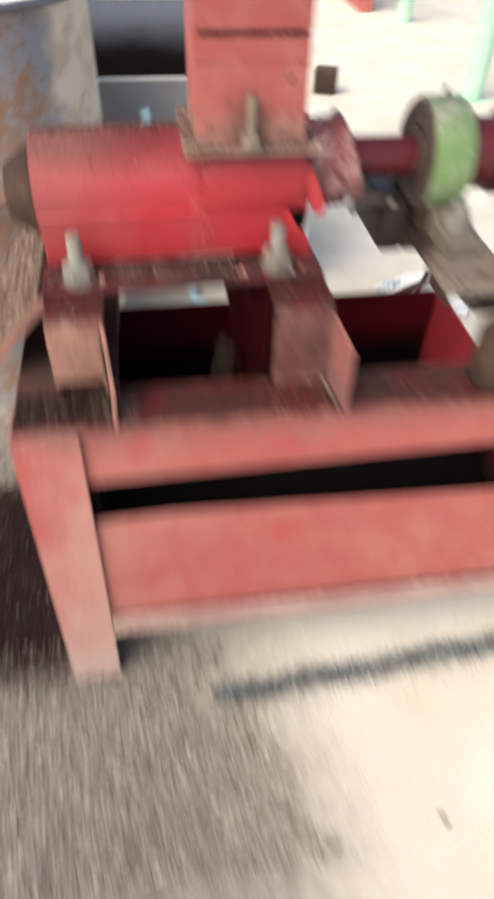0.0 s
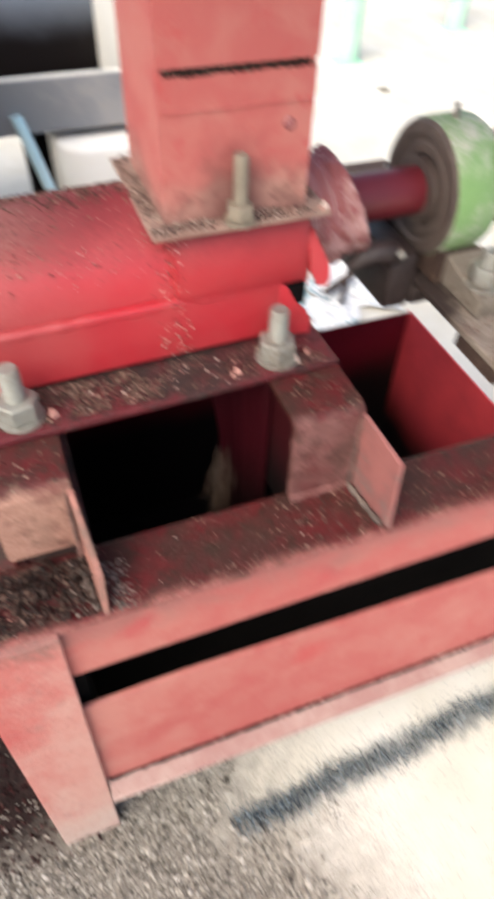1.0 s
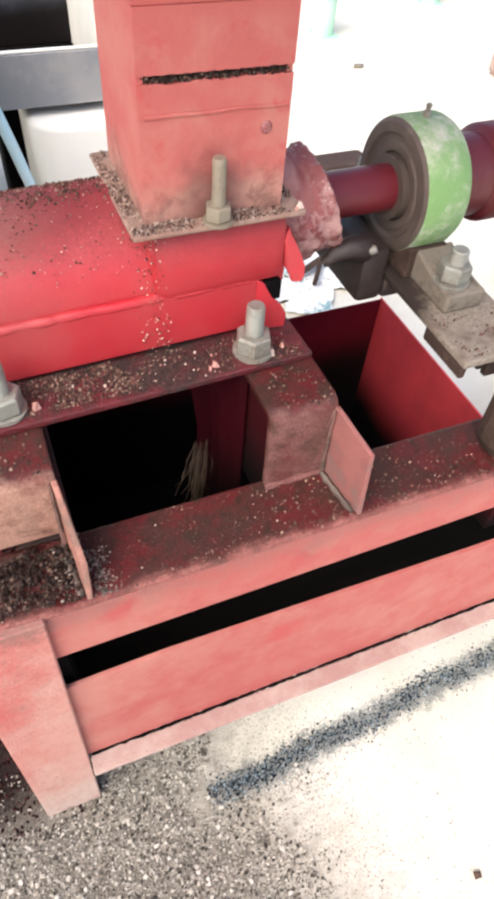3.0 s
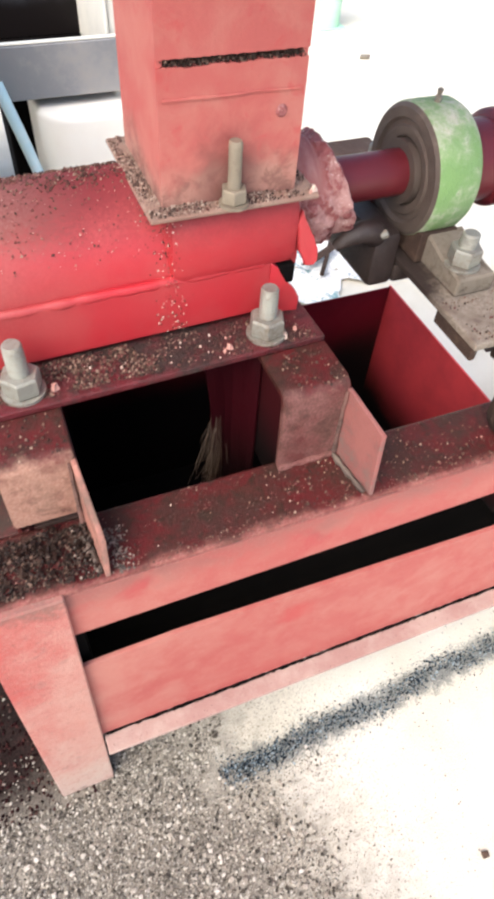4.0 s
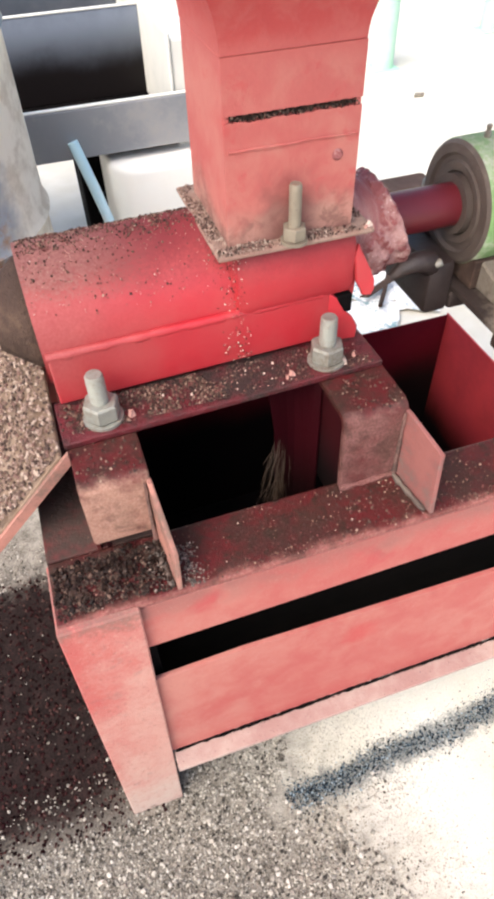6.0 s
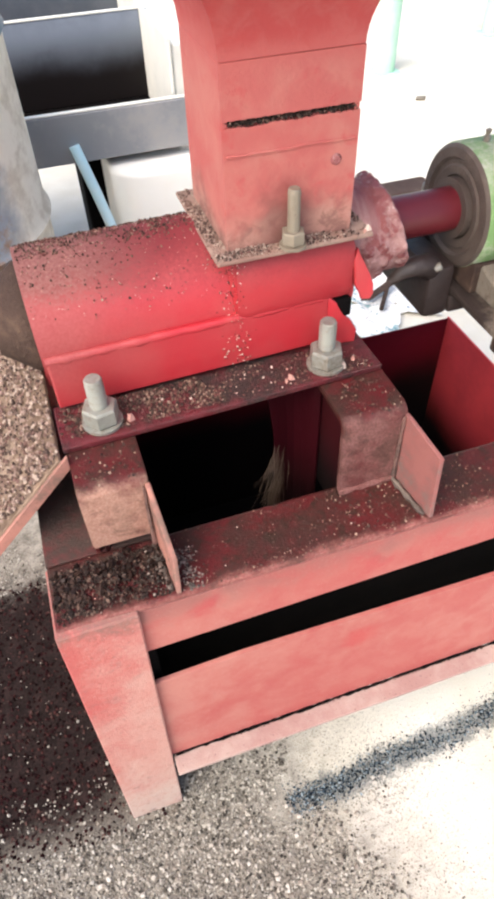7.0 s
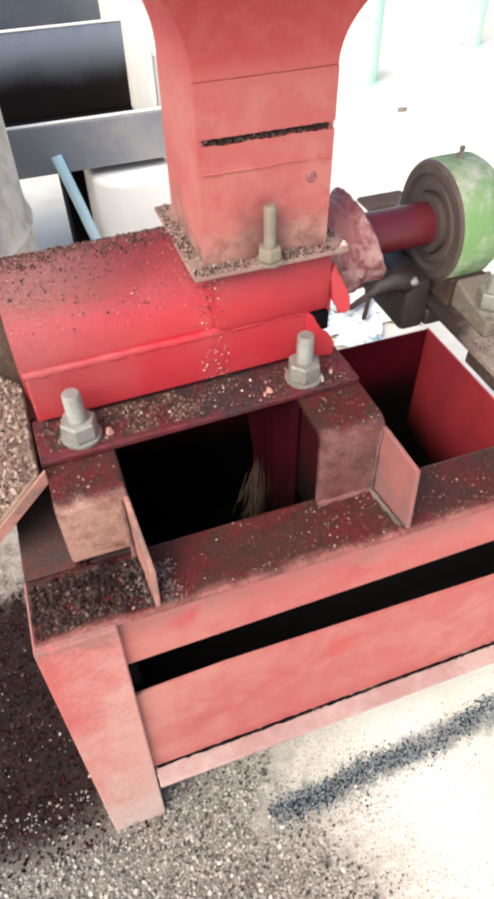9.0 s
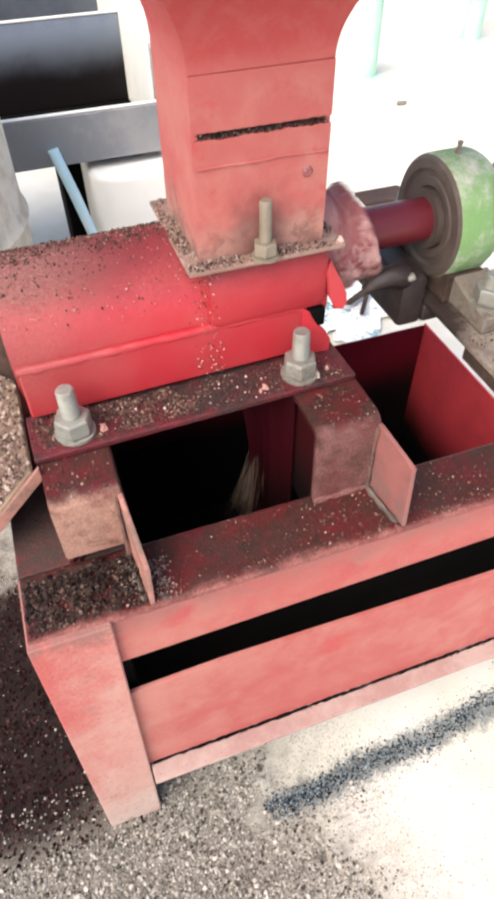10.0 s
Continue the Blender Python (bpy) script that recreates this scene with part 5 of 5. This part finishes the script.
def scrap(x, y, w, d, turn, seed):
    r = random.Random(seed)
    bm = bmesh.new()
    bmesh.ops.create_grid(bm, x_segments=8, y_segments=6, size=0.5)
    for v in bm.verts:
        v.co = Vector((v.co.x * w + r.uniform(-0.006, 0.006), v.co.y * d + r.uniform(-0.006, 0.006), 0.012 + 0.010 * noise.noise(Vector((v.co.x * 4 + seed, v.co.y * 4, 0)))))
    ext = bmesh.ops.extrude_face_region(bm, geom=list(bm.faces))
    for v in [g for g in ext["geom"] if isinstance(g, bmesh.types.BMVert)]:
        v.co.z += 0.0012
    return tagged(finish(bm, "paper_scrap", "paper", None, "", False, pose(x, y, 0, 0, 0, turn)), "crumpled printed paper scrap on concrete", "paper", "paper scraps")


scrap(0.955, 1.10, 0.20, 0.14, 25, 1)
scrap(1.02, 1.00, 0.12, 0.09, -30, 2)
scrap(0.88, 0.97, 0.16, 0.12, 60, 3)
scrap(0.80, 1.02, 0.13, 0.10, 15, 4)
tagged(finish(plate([(0.86, 1.04, 0.034), (0.885, 1.03, 0.034), (0.99, 1.08, 0.036), (0.985, 1.105, 0.036)], 0.002, (0, 0, 1)), "plastic_strip", "dark"), "dark torn plastic strip lying on paper scraps", "strip")


tagged(finish(tube([(0.90, 0.99, 0.030), (0.95, 1.06, 0.032), (1.01, 1.15, 0.032)], 0.006, 8), "iron_rod", "dark", None, "", True), "short dark iron rod lying on the paper scraps", "rod")


# ---- what moves ----
def motions():
    walk(shaft, [(0.08 * k, pose(0, AY, AZ, -41.1 * k, 0, 0)) for k in range(126)])
    # the lip hangs slanting and is kicked upright once a turn
    rows = []
    for k in range(201):
        t = 0.05 * k
        phase = (t - 0.1) % 0.7
        kick = max(0.0, 1.0 - min(phase, 0.7 - phase) / 0.12)
        rows.append((t, pose(0.4205, AY, AZ, 6 * math.sin(9 * t), -22 + 17 * kick, 0)))
    walk(lip, rows)
    r = random.Random(31)
    for st in strands:
        base = st.matrix_basis.copy()
        own = r.uniform(0.4, 1.5)
        rows = []
        for k in range(101):
            sway = 5 * math.sin(2.9 * k + 0.7) + 5 * math.sin(1.27 * k)
            rows.append((0.1 * k, base @ pose(0, 0, r.uniform(-0.012, 0.012), r.uniform(-4, 4), 3 + 0.55 * own * max(-3, sway) + r.uniform(-2, 2), r.uniform(-30, 30))))
        walk(st, rows)


motions()
